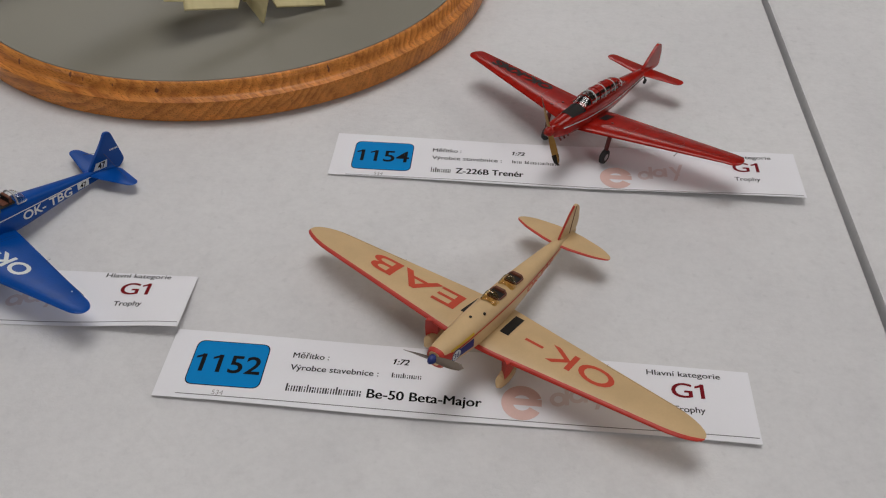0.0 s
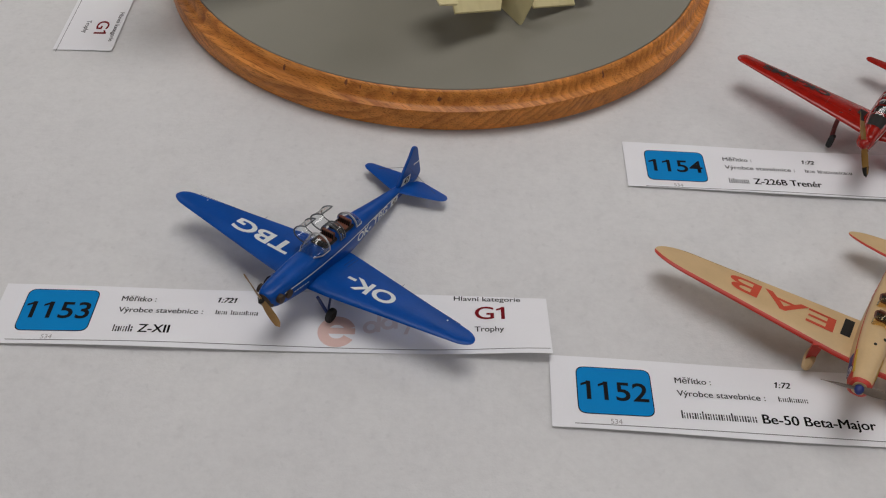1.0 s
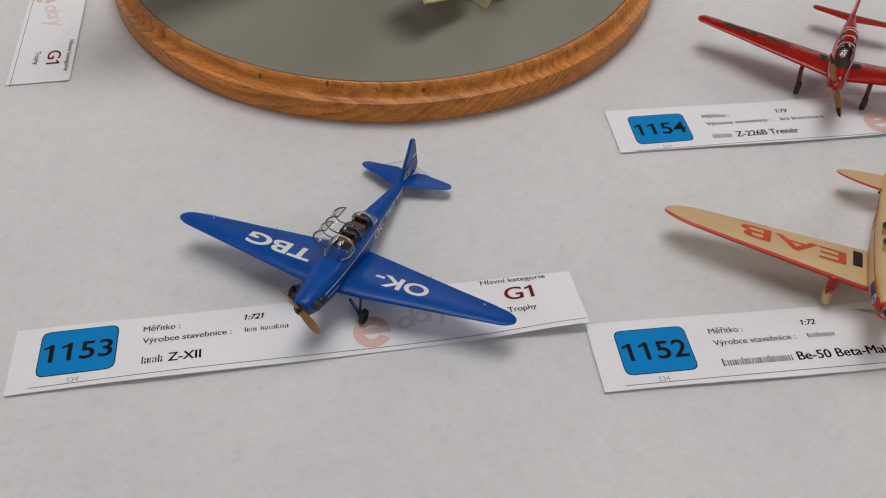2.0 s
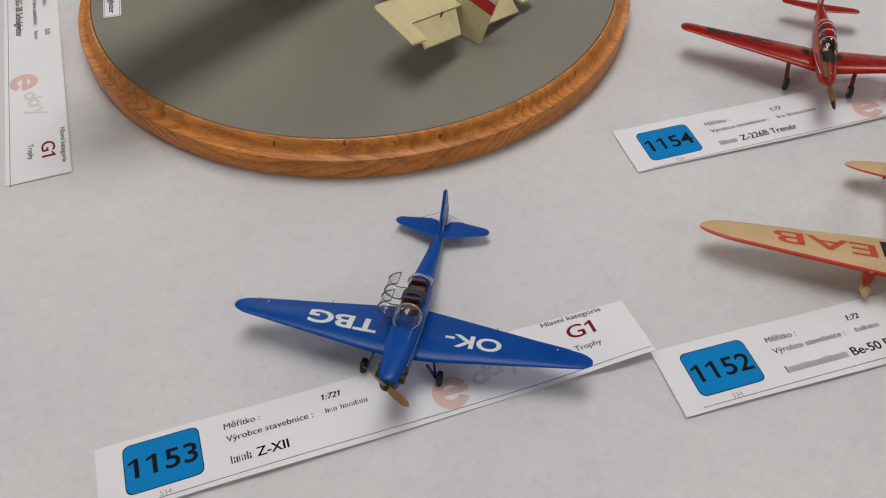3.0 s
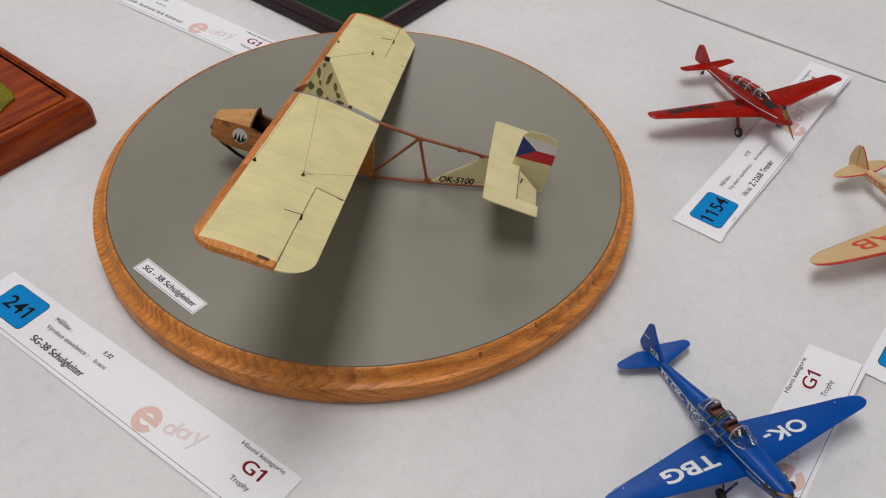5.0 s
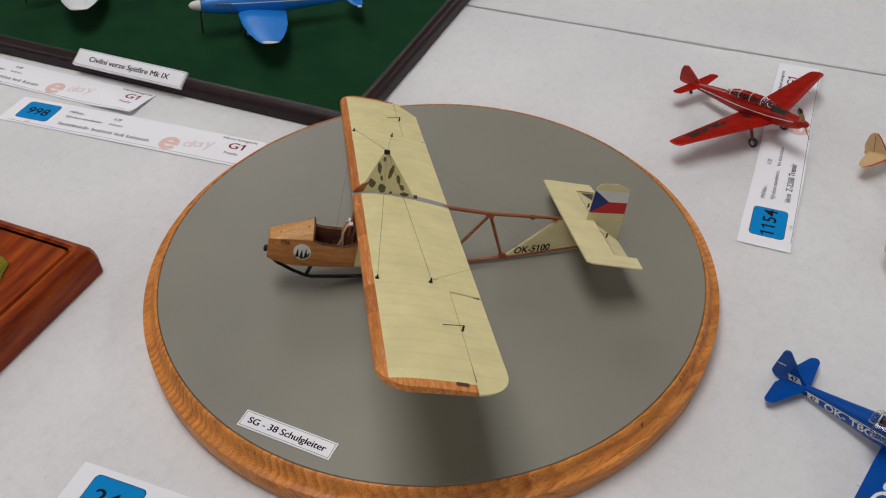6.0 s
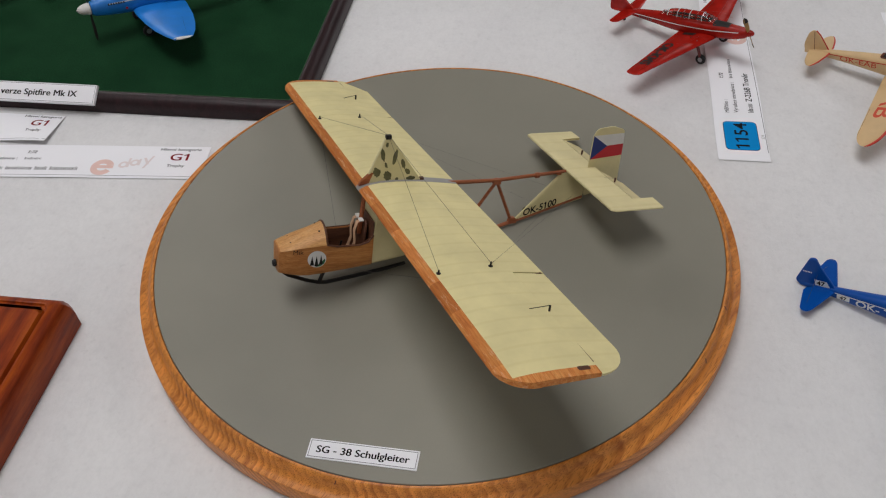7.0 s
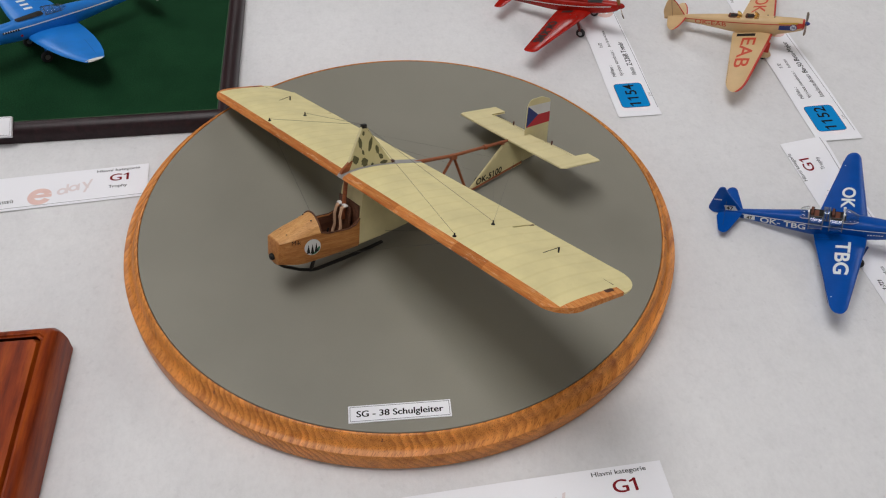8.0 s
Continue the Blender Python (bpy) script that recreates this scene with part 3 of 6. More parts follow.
def table_cover(name, x0, x1, y0, y1, z, seed, label, r=0.004):
    drop = 0.30

    def axis(lo, hi, step):
        n = max(2, int((hi - lo) / step))
        mid = [lo + (hi - lo) * i / n for i in range(n + 1)]
        out = [lo - drop, lo - drop * 0.5, lo - 0.02] + [lo - r + r * i * 0.4 for i in range(6)] + [p for p in mid if lo + 2 * r < p < hi - 2 * r]
        return out + [hi - r + r * i * 0.4 for i in range(6)] + [hi + 0.02, hi + drop * 0.5, hi + drop]

    us, vs = axis(x0, x1, 0.012), axis(y0, y1, 0.012)
    bm = bmesh.new()
    rows = []
    for u in us:
        row = []
        for v in vs:
            x, dx = fold_over(u, x0, x1, r)
            y, dy = fold_over(v, y0, y1, r)
            w = -0.0009 + 0.0006 * noise.noise(Vector((u * 6 + seed, v * 9, 0))) + 0.00022 * noise.noise(Vector((u * 40, v * 55, seed)))
            d = max(dx, dy)
            if d > 0.02:
                k = 0.012 * min(1, d / 0.2)
                x += k * math.sin(v * 34 + seed) * (1 if dx >= dy else 0)
                y += k * math.sin(u * 31 + seed) * (1 if dy > dx else 0)
            row.append(bm.verts.new((x, y, z - d + (w if d < 0.001 else 0))))
        rows.append(row)
    for a, b in zip(rows, rows[1:]):
        for i in range(len(a) - 1):
            bm.faces.new((a[i], a[i + 1], b[i + 1], b[i]))
    ob = part(name, bm, CLOTH)
    sol = ob.modifiers.new("thickness", "SOLIDIFY")
    sol.thickness, sol.offset = 0.0006, -1
    return tagged(ob, label, "tablecloth", "tablecloths")


def table(x0, x1, y0, y1, z):
    ob = thing("folding_table", "long folding table hidden under a white cover", "table", group="tables")
    k = 1000
    part("table_top", box(x0 * k, x1 * k, y0 * k, y1 * k, (z - 0.026) * k, (z - 0.0015) * k, 3), METAL_LEG, ob)
    for x in (x0 + 0.06, x1 - 0.06):
        for y in (y0 + 0.12, y1 - 0.12):
            part("leg", tube([(x * k, y * k, FZ * k), (x * k, y * k, (z - 0.026) * k)], 14, 12), METAL_LEG, ob)
    return ob


SEAM = 0.2630
ASKEW = pose(SEAM, 0.2, 0, 0, 0, 0.95) @ pose(-SEAM, -0.2, 0)  # the tables stand slightly askew
for ob in (
    table(-0.487, SEAM - 0.003, -0.65, 1.65, 0.0),
    table(SEAM + 0.0075, 1.01, -0.65, 1.65, 0.0),
    table_cover("tablecloth", -0.49, SEAM, -0.653, 1.653, 0.0, 1.0, "white non-woven cloth laid smooth over the display table", 0.0014),
    table_cover("tablecloth", SEAM + 0.0045, 1.013, -0.653, 1.653, 0.0, 7.0, "white cloth on the neighbouring table beyond the seam", 0.0025),
):
    ob.matrix_world = ASKEW


# ---- exhibit cards ----
def print_row(x, w, y0, y1, pitch=0.95):
    """A printed word as plain upright bars of the size of its letters: a tall first one, then low ones and a few tall."""
    n = max(2, round(w / pitch))
    out = []
    for i in range(n):
        tall = i == 0 or (i * 7 + n * 3) % 11 == 0
        wide = (0.46, 0.60, 0.38, 0.52, 0.66)[(i * 3 + n) % 5]
        a, b, top = x + w * (i + 0.1) / n, x + w * (i + 0.1 + wide) / n, y1 + (y1 - y0) * (0.35 if tall else 0.0)
        cut = (y0 + y1) / 2 + (y1 - y0) * 0.1
        if tall or (i + n) % 3:
            out.append(bar(a, y0, b, top))
        else:  # faint print: a bar broken half way up
            out += [bar(a, y0, b, cut - 0.18), bar(a, cut + 0.18, b, top)]
    return joined(*out)


def entry_card(label, m, number="", title=(), scale_line="", maker_w=11.0, curl=(), length=210.0, tall=30.5, ragged=0.0, shift=0.0, marks=(0.0, 0.0)):
    """A cut paper strip. curl: (centre, width, lift, slope) waves that raise the paper; title: (text, width) with '' as a plain bar."""
    ob = thing("entry_card", label, "card", m, group="entry cards")

    def lift(u, v):
        z = 0.25
        for c, w, h, s in curl:
            z += h * math.exp(-(((u - c) / w) ** 2)) * (0.5 + s * (v / tall - 0.5))
        return max(0.15, z)

    nu, nv = 60, 8
    top, low = bmesh.new(), None
    grid = []
    for k in (0, 1):
        lay = []
        for i in range(nu + 1):
            u = length * i / nu
            col = []
            for j in range(nv + 1):
                v = tall * j / nv + (ragged * math.sin(u * 0.045 + 1) if j in (0, nv) else 0)
                col.append(top.verts.new(Vector((u, v, lift(u, v) - 0.12 * k)) * MM))
            lay.append(col)
        grid.append(lay)
    for k, lay in enumerate(grid):
        for i in range(nu):
            for j in range(nv):
                q = (lay[i][j], lay[i + 1][j], lay[i + 1][j + 1], lay[i][j + 1])
                top.faces.new(q if k == 0 else q[::-1])
    a, b = grid
    rim = [(i, 0) for i in range(nu)] + [(nu, j) for j in range(nv)] + [(i, nv) for i in range(nu, 0, -1)] + [(0, j) for j in range(nv, 0, -1)]
    for (i, j), (p, q) in zip(rim, rim[1:] + rim[:1]):
        top.faces.new((a[i][j], b[i][j], b[p][q], a[p][q]))
    part("paper_strip", top, PAPER, ob)

    def put(name, bm, mat, over=0.06, cuts=0, lab=""):
        return part(name, drape(bm, lambda u, v: (u, v + shift, lift(u, v + shift) + over), cuts), mat, ob, lab, smooth=False)

    def shifted(bm, u, v):
        bmesh.ops.translate(bm, vec=(u, v, 0), verts=bm.verts)
        return bm

    # blue number badge with its thin black outline
    put("badge_outline", flat_shape(rounded([(9.4, 6.2), (36.8, 6.2), (36.8, 26.4), (9.4, 26.4)], 3.2)), INK, 0.05)
    badge = put("number_badge", flat_shape(rounded([(9.75, 6.55), (36.45, 6.55), (36.45, 26.05), (9.75, 26.05)], 3.0)), INK_BLUE, 0.09, 0, "blue rounded number badge")
    if number:
        part("badge_number", drape(shifted(letters(number, 7.8, 0.014, 24.4 if len(number) == 4 else 17.5), 23.1, 12.4), lambda u, v: (u, v + shift, lift(u, v + shift) + 0.13)), INK, badge, smooth=False)
    put("small_print", shifted(letters("534", 2.0, 0.0), 22.7, 2.6), INK_PALE)
    put("heading_text", joined(shifted(letters("Měřítko :", 2.5, 0.0, 13.2, "LEFT", heavy=0.08), 45.7, 21.4), shifted(letters("Výrobce stavebnice :", 2.5, 0.0, 32.0, "LEFT", heavy=0.08), 45.8, 15.9)), INK_GREY)
    if scale_line:
        put("scale_text", shifted(letters(scale_line, 2.5, 0.0, 0, "LEFT", 0.25, heavy=0.16), 82.5, 21.9), INK)
    x = 82.5
    words = []
    for w in ((maker_w,) if isinstance(maker_w, float) else maker_w):
        words.append(print_row(x, w, 16.0, 17.6, 0.78))
        x += w + 1.2
    put("maker_print", joined(*words), INK_GREY)
    x = 46.0
    for text, w in title:
        if text:
            put("title_text", shifted(letters(text, 3.8, 0.0, w, "LEFT", heavy=0.18), x, 6.4), INK)
        else:
            put("title_print", print_row(x, w, 6.5, 8.95), INK_GREY)
        x += w + 1.8
    # faded event mark: a ring with a bar, then three leaning strokes
    put("event_mark", shifted(joined(flat_ring(129.3, 9.6, 3.2, 7.2, 20, 330, 26), bar(125.5, 8.6, 136.2, 11.4)), marks[0], 0), INK_PEACH, 0.06)
    small = joined(flat_ring(142.0, 12.2, 1.5, 3.0), bar(144.2, 9.6, 145.7, 18.0), flat_ring(148.6, 13.4, 1.5, 3.0), bar(150.8, 10.6, 152.2, 16.6), flat_shape([(153.2, 17.4), (154.9, 17.4), (158.0, 11.0), (156.4, 11.0)]), flat_shape([(158.2, 18.6), (159.7, 18.6), (156.0, 7.6), (154.5, 7.6)]))
    for v in small.verts:
        v.co.y += (v.co.x - 142) * 0.12
    put("event_mark", shifted(small, marks[0], 0), INK_BLUSH, 0.055)
    put("category_text", shifted(letters("Hlavní kategorie", 2.3, 0.0, 26.0, "LEFT", heavy=0.07), 173.6 + marks[1], 26.0), INK_GREY)
    put("grade_text", shifted(letters("G1", 6.4, 0.0, 11.2, "LEFT", heavy=0.22), 181.8 + marks[1], 16.8), INK_RED)
    put("trophy_text", shifted(letters("Trophy", 2.5, 0.0, 11.0, "LEFT", heavy=0.07), 181.5 + marks[1], 10.6), INK_GREY)
    put("edge_line", bar(8.0, 1.95, 209.3, 2.25), INK_LINE, 0.06, 24)
    return ob


entry_card("white paper entry card 1152 lying under the cream model", pose(0, 0, 0, 0, 0, 0.1), "1152", (("", 27.2), ("Be-50 Beta-Major", 40.2)), "1:72", 11.0, ((40, 60, 0.8, -1), (200, 40, 1.6, -0.6)), ragged=0.35)
entry_card("white paper entry card 1153 lying under the blue model", pose(-0.209, 0.0204, 0, 0, 0, 2.4), "1153", (("", 7.6), ("Z-XII", 11.5)), "1:721", (4.6, 10.5), ((60, 50, 1.5, -1), (208, 30, 4.0, -0.9)), 210.0, 28.5, ragged=0.3)
entry_card("white paper entry card 1154 lying under the red model", pose(0.0388, 0.1249, 0, 0, 0, 0.35), "1154", (("", 9.5), ("Z-226B Trenér", 30.5)), "1:72", (4.6, 16.0), ((70, 40, 1.0, -0.6), (235, 85, 8.0, 0.0)), 210.5, 30.0, ragged=0.4, shift=-1.2)
entry_card("white paper entry card 241 beside the round wooden stand", pose(-0.2566, 0.4080, 0, 0, 0, -87.3), "241", (("SG-38 Schulgleiter", 39.0),), "1:32", 8.5, ((150, 60, 1.0, 0.6),), 207.5, 29.8)
entry_card("white paper entry card in front of the green felt base", pose(-0.0215, 0.6610, 0, 0, 0, -85.8), "998", (("", 26.0), ("", 17.0), ("", 8.0), ("", 18.0)), "1:72", 11.0, ((100, 60, 1.0, 0.4),), 199.0, 30.0, marks=(6.0, -6.0))
entry_card("white paper entry card half under the framed felt base", pose(0.0165, 0.7825, 0, 0, 0, -90.0), "999", (("", 26.0), ("", 17.0), ("", 8.0), ("", 15.0)), "1:72", 11.0, ((205, 25, 3.0, -1.0),), 209.0, 29.0, marks=(3.0, 8.0))


# ---- round wooden stand ----
CX, CY, TOPZ = -0.0542, 0.3094, 18.8
stand = thing("round_display_stand", "round varnished oak stand with a flat grey top", "display stand", pose(CX, CY, 0))
rim_bm = lathe([(146.9, 2.0), (146.9, 18.3), (147.15, 18.75), (147.7, 18.75), (148.5, 18.3), (149.3, 17.3), (149.9, 16.0), (150.4, 14.6), (151.1, 13.5), (152.2, 12.75), (153.6, 12.35), (155.0, 12.2), (155.35, 12.05), (155.5, 11.7), (155.5, 1.9), (155.2, 1.3), (154.4, 1.0), (153.6, 0.4), (152.6, 0.0), (120, 0.0)], 200)
for v in rim_bm.verts:  # the moulding is turned slightly off the board's centre
    k = min(1, max(0, (math.hypot(v.co.x, v.co.y) - 0.1469) / 0.006))
    v.co.x, v.co.y = v.co.x + 0.0001 * k, v.co.y + 0.0004 * k
rim = part("rim", rim_bm, RIM_WOOD, stand, "moulded varnished oak rim")
COVE = [(0.0, 147.7, 18.75), (0.25, 148.7, 18.1), (0.5, 149.7, 16.5), (0.75, 150.3, 14.9), (1.0, 151.1, 13.5)]
rng = random.Random(3)
for az, w2, v0, v1 in ((-117.2, 0.9, 0.35, 0.85), (-104.7, 0.8, 0.05, 0.55), (-102.0, 0.4, 0.3, 0.6), (-87.7, 1.3, 0.5, 0.85), (-56.2, 0.9, 0.25, 0.9), (-96.0, 0.4, 0.4, 0.65), (139.0, 0.7, 0.4, 0.75), (172.0, 0.6, 0.3, 0.6)):
    shape = [(w2 * rng.uniform(0.25, 1.15) * math.cos(2 * math.pi * i / 14), (v0 + v1) / 2 + (v1 - v0) / 2 * rng.uniform(0.75, 1.1) * math.sin(2 * math.pi * i / 14)) for i in range(14)]

    def on_cove(u, v):
        r, z = interp(-v, [(-a, b, c) for a, b, c in COVE])
        k = min(1, max(0, (r - 146.9) / 6.0))
        a = radians(az) + u / 150.0
        return (r + 0.1) * math.cos(a) + 0.1 * k, (r + 0.1) * math.sin(a) + 0.4 * k, z + 0.06

    part("knot", drape(flat_shape(shape), on_cove, 4), KNOT, rim)
part("top_board", lathe([(0.01, 2.0), (146.4, 2.0), (146.7, 2.4), (146.7, 18.5), (146.4, TOPZ), (100, TOPZ), (50, TOPZ), (0.01, TOPZ)], 128), BOARD_GREY, stand, "smooth grey painted board")


def plaque(name, label, text, m, w, h, thick, size, twidth, mat=PAPER):
    ob = thing(name, label, "sign", m)
    part("plaque_body", box(-w / 2, w / 2, -h / 2, h / 2, 0, thick, 0.15), mat, ob)
    z = thick + 0.06
    a, b = w / 2 - 0.7, h / 2 - 0.7
    lines = [bar(-a, -b, a, -b + 0.22), bar(-a, b - 0.22, a, b), bar(-a, -b, -a + 0.22, b), bar(a - 0.22, -b, a, b)]
    part("border_line", drape(joined(*lines), lambda u, v: (u, v, z)), INK_GREY, ob, smooth=False)
    part("lettering", drape(letters(text, size, 0.0, twidth, heavy=0.05 * size), lambda u, v: (u, v - size / 2, z)), INK, ob, smooth=False)
    return ob


plaque("name_plaque", "small white plaque glued to the grey round stand", "SG - 38 Schulgleiter", pose(-0.1893, 0.3212, TOPZ * MM, 0, 0, -91.2), 47.6, 9.2, 0.5, 3.3, 40.0)


# ---- glider on the stand ----
G_F, G_L, G_U = Vector((-0.4527, 0.8554, 0.2518)), Vector((-0.8261, -0.5086, 0.2428)), Vector((0.3357, -0.0981, 0.9368))
G_O = Vector((-0.0760, 0.3405, 0.0659))
rot = Matrix((G_F, G_L, G_U)).transposed()
glider_m = Matrix.Translation(G_O) @ rot.to_quaternion().to_matrix().to_4x4()
SPAN, CHORD, LEAD = 161.5, 50.2, 1.6


def g_top(x):
    xi = min(1, max(0, (LEAD - x) / CHORD))
    return -0.7 * (1 - xi) ** 3 - 0.6 * xi + CHORD * airfoil_z(xi, 0.105) * 1.55 * 0.85


def g_bot(x):
    xi = min(1, max(0, (LEAD - x) / CHORD))
    return -0.7 * (1 - xi) ** 3 - 0.6 * xi - CHORD * airfoil_z(xi, 0.105) * 0.42


def g_lead(y):
    r = 13.0
    d = abs(y) - (SPAN - r)
    return LEAD - (r * (1 - math.sqrt(max(0, 1 - (d / r) ** 2))) if d > 0 else 0.0)


def g_trail(y):
    r = 15.0
    d = abs(y) - (SPAN - r)
    return LEAD - CHORD + (r * (1 - math.sqrt(max(0, 1 - (d / r) ** 2))) if d > 0 else 0.0)


def wing_patch(xf, xb, y0, y1, nx=8, ny=24, lift=0.0):
    """A piece of the wing between chord lines xf(y) and xb(y), both skins closed round."""
    rings = []
    for i in range(ny + 1):
        y = y0 + (y1 - y0) * (math.sin(math.pi / 2 * i / ny) if abs(y1) > 150 else i / ny)
        a, b = xf(y), xb(y)
        b = min(b, a - 0.02)
        xs = [a + (b - a) * (0.5 - 0.5 * math.cos(math.pi * j / nx)) for j in range(nx + 1)]
        k = 1 - 0.5 * (max(0, abs(y) - 138) / 23.5) ** 2
        rings.append([(x, y, g_top(x) * k + lift) for x in xs] + [(x, y, g_bot(x) * k - lift) for x in reversed(xs)])
    return loft(rings)


glider = thing("glider_model", "cream open-frame training glider model leaning on one wing tip", "model aircraft", glider_m)
for s in (1, -1):
    part("wing_panel", wing_patch(lambda y: -2.5, lambda y: LEAD - CHORD, s * 2.6, s * 92.7), LINEN, glider, "cream doped linen wing panel")
    part("wing_panel", wing_patch(lambda y: -2.5, lambda y: -34.35, s * 92.7, s * 157.0), LINEN, glider, "cream doped linen wing panel")
    part("leading_edge", wing_patch(g_lead, lambda y: min(-2.5, g_lead(y) - 0.1), s * 2.6, s * SPAN, 8, 30, 0.08), PLY_EDGE, glider, "orange-brown plywood leading edge")
    part("wing_tip_strip", wing_patch(lambda y: min(-2.5, g_lead(y)), lambda y: -34.35, s * 157.1, s * 161.2, 6, 6, 0.08), PLY_EDGE, glider, "orange-brown plywood tip strip")
    part("aileron", wing_patch(lambda y: -34.7, g_trail, s * 93.2, s * SPAN, 6, 20, -0.3), LINEN, glider)
    # Brown strips let into the aileron gaps, coloured for the dark inside them.
    part("aileron_gap_strip", box(-34.75, -34.2, min(s * 92.0, s * 155.0), max(s * 92.0, s * 155.0), -0.6, g_top(-34.4) - 0.42), SEAM_BROWN, glider)
    part("aileron_root_strip", box(-47.6, -34.2, min(s * 92.5, s * 93.5), max(s * 92.5, s * 93.5), -0.7, 0.05), SEAM_BROWN, glider)
    slot = rounded([(-31.5, 156.9), (-26.5, 156.9), (-26.5, 159.0), (-31.5, 159.0)], 0.9)
    part("grip_slot", drape(flat_shape([(u, s * v) for u, v in slot]), lambda u, v: (u, v, g_top(u) * (1 - 0.5 * ((abs(v) - 138) / 23.5) ** 2) + 0.16), 0), DARK_WOOD, glider)
    for hx, hy, hh in ((-26.7, 88.0, 2.1), (-3.8, 88.8, 1.7)):
        part("rigging_post", joined(tube([(hx, s * hy, g_top(hx) - 0.3), (hx, s * hy, g_top(hx) + hh)], 0.45, 6, r1=0.35), lathe([(0.2, 0), (0.95, 0.05), (0.95, 0.35), (0.2, 0.45)], 10, "z", (hx, s * hy, g_top(hx)))), BLACK, glider)
    part("aileron_horn", joined(tube([(-35, s * 122.5, 0.5), (-35, s * 122.5, g_top(-35) + 2.3)], 0.5, 6, 0.5), tube([(-35, s * 122.5, g_top(-35) + 2.3), (-27, s * 121.2, g_top(-27) + 0.3)], 0.16, 5)), BLACK, glider)
    wires = [((-12.0, 0, 25.6), (-26.7, s * 88.0, g_top(-26.7) + 1.6)), ((-12.0, 0, 25.6), (-3.8, s * 88.8, g_top(-3.8) + 1.2)), ((-26.7, s * 88.0, g_top(-26.7) + 1.2 if s > 0 else -1.0), (-119.0, 0, -12.5)), ((-26.7, s * 88.0, g_top(-26.7) + 0.8 if s > 0 else -1.0), (-104.0, 0, -19.5)), ((-22.0, 0, -36.0), (-26.7, s * 88.0, -0.8)), ((6.0, s * 7.0, -40.0), (-3.8, s * 88.0, -0.8)), ((-118.0, 0, -1.0), (-131.2, s * 17.0, 4.2 - s * 0.85))]
    for a, b in wires:
        part("rigging_wire", tube([a, b], (0.05 if s > 0 else 0.03) if b[0] < -100 else 0.08, 5), WIRE, glider)
part("centre_tape", wing_patch(lambda y: LEAD, lambda y: LEAD - CHORD, -2.6, 2.6, 10, 3, 0.14), TAPE, glider, "grey tape over the wing joint")

# pylon above the wing
part("pylon", plate([(-1.5, 2.0), (-30.0, 2.5), (-13.2, 25.0), (-10.8, 25.0)], UPRIGHT, 1.7), CAMO, glider, "spotted camouflage fin-shaped pylon", smooth=False)
part("pylon_post", tube([(-0.5, 0, -24.0), (-2.5, 0, 1.0)], 1.15, 8), SPAR, glider)
part("pylon_brace", plate([(1.4, 1.2), (-3.5, 2.4), (-5.6, 7.6), (-4.6, 7.8), (0.4, 3.2)], UPRIGHT, 1.9), SPAR, glider)
part("pylon_cap", joined(box(-13.4, -10.6, -1.1, 1.1, 23.8, 25.9, 0.4), tube([(-12, -1.7, 25.0), (-12, 1.7, 25.0)], 0.5, 6)), BLACK, glider)
part("pylon_foot", box(-31.6, -29.6, -0.9, 0.9, 2.0, 3.6, 0.3), DARK_WOOD, glider)


rng = random.Random(11)
for px, pz, w2, h2, lean in ((-9.7, 16.4, 1.3, 2.9, 0.3), (-15.9, 15.2, 1.4, 3.6, -0.25), (-20.2, 11.4, 1.2, 2.3, 0.3), (-7.2, 7.6, 2.3, 2.2, 0.3), (-12.6, 5.6, 2.4, 2.3, 0.2), (-22.6, 7.4, 1.7, 1.4, 0.5), (-24.6, 3.7, 2.8, 1.0, 0.3), (-11.4, 21.2, 0.9, 1.2, 0.0), (-11.6, 11.0, 0.9, 1.2, 0.4), (-17.4, 3.6, 1.0, 0.8, 0.0)):
    shape = []
    for i in range(18):
        a = 2 * math.pi * i / 18
        k = 1 + rng.uniform(-0.18, 0.15)
        shape.append((px + w2 * 0.8 * k * math.cos(a) + lean * h2 * k * math.sin(a) * 0.8, pz + h2 * 1.15 * k * math.sin(a)))
    shape = [(min(-1.9 - (z - 2) * 0.404, max(-29.6 + (z - 2.5) * 0.747, x)), max(2.6, z)) for x, z in shape]
    for s in (1, -1):
        part("camouflage_spot", drape(flat_shape(shape), lambda u, v: (u, s * 0.93, v)), OLIVE, glider)


# boat-shaped nacelle
def nac_bottom(x):
    return -42.6 + (39.0 - x) * 0.107 + (max(0, x - 28) * 0.26)


NAC = [(40.5, 5.4), (39.2, 6.2), (36, 7.5), (30, 8.7), (20, 9.8), (8, 10.4), (-5, 10.6), (-20, 9.2), (-34, 6.8), (-46, 4.0)]


def nac_half(x):
    return interp(x, NAC)[0]


def nac_rim(x):
    """Height of the upper edge of the side walls."""
    return interp(x, [(41, -27.6), (30, -25.2), (18, -23.9), (13, -25.0), (2, -25.0), (-2, -23.8), (-4.5, -20.5)])[0]


def u_ring(x, hw, zb, zt, t):
    out = []
    for k, (h, b) in enumerate(((hw, zb), (hw - t, zb + t))):
        arc = [(x, h, zt), (x, h, (zt + b) / 2), (x, h * 0.98, b + 2.6), (x, h * 0.86, b + 0.9), (x, h * 0.55, b), (x, 0, b - 0.15), (x, -h * 0.55, b), (x, -h * 0.86, b + 0.9), (x, -h * 0.98, b + 2.6), (x, -h, (zt + b) / 2), (x, -h, zt)]
        out += arc if k == 0 else arc[::-1]
    return out


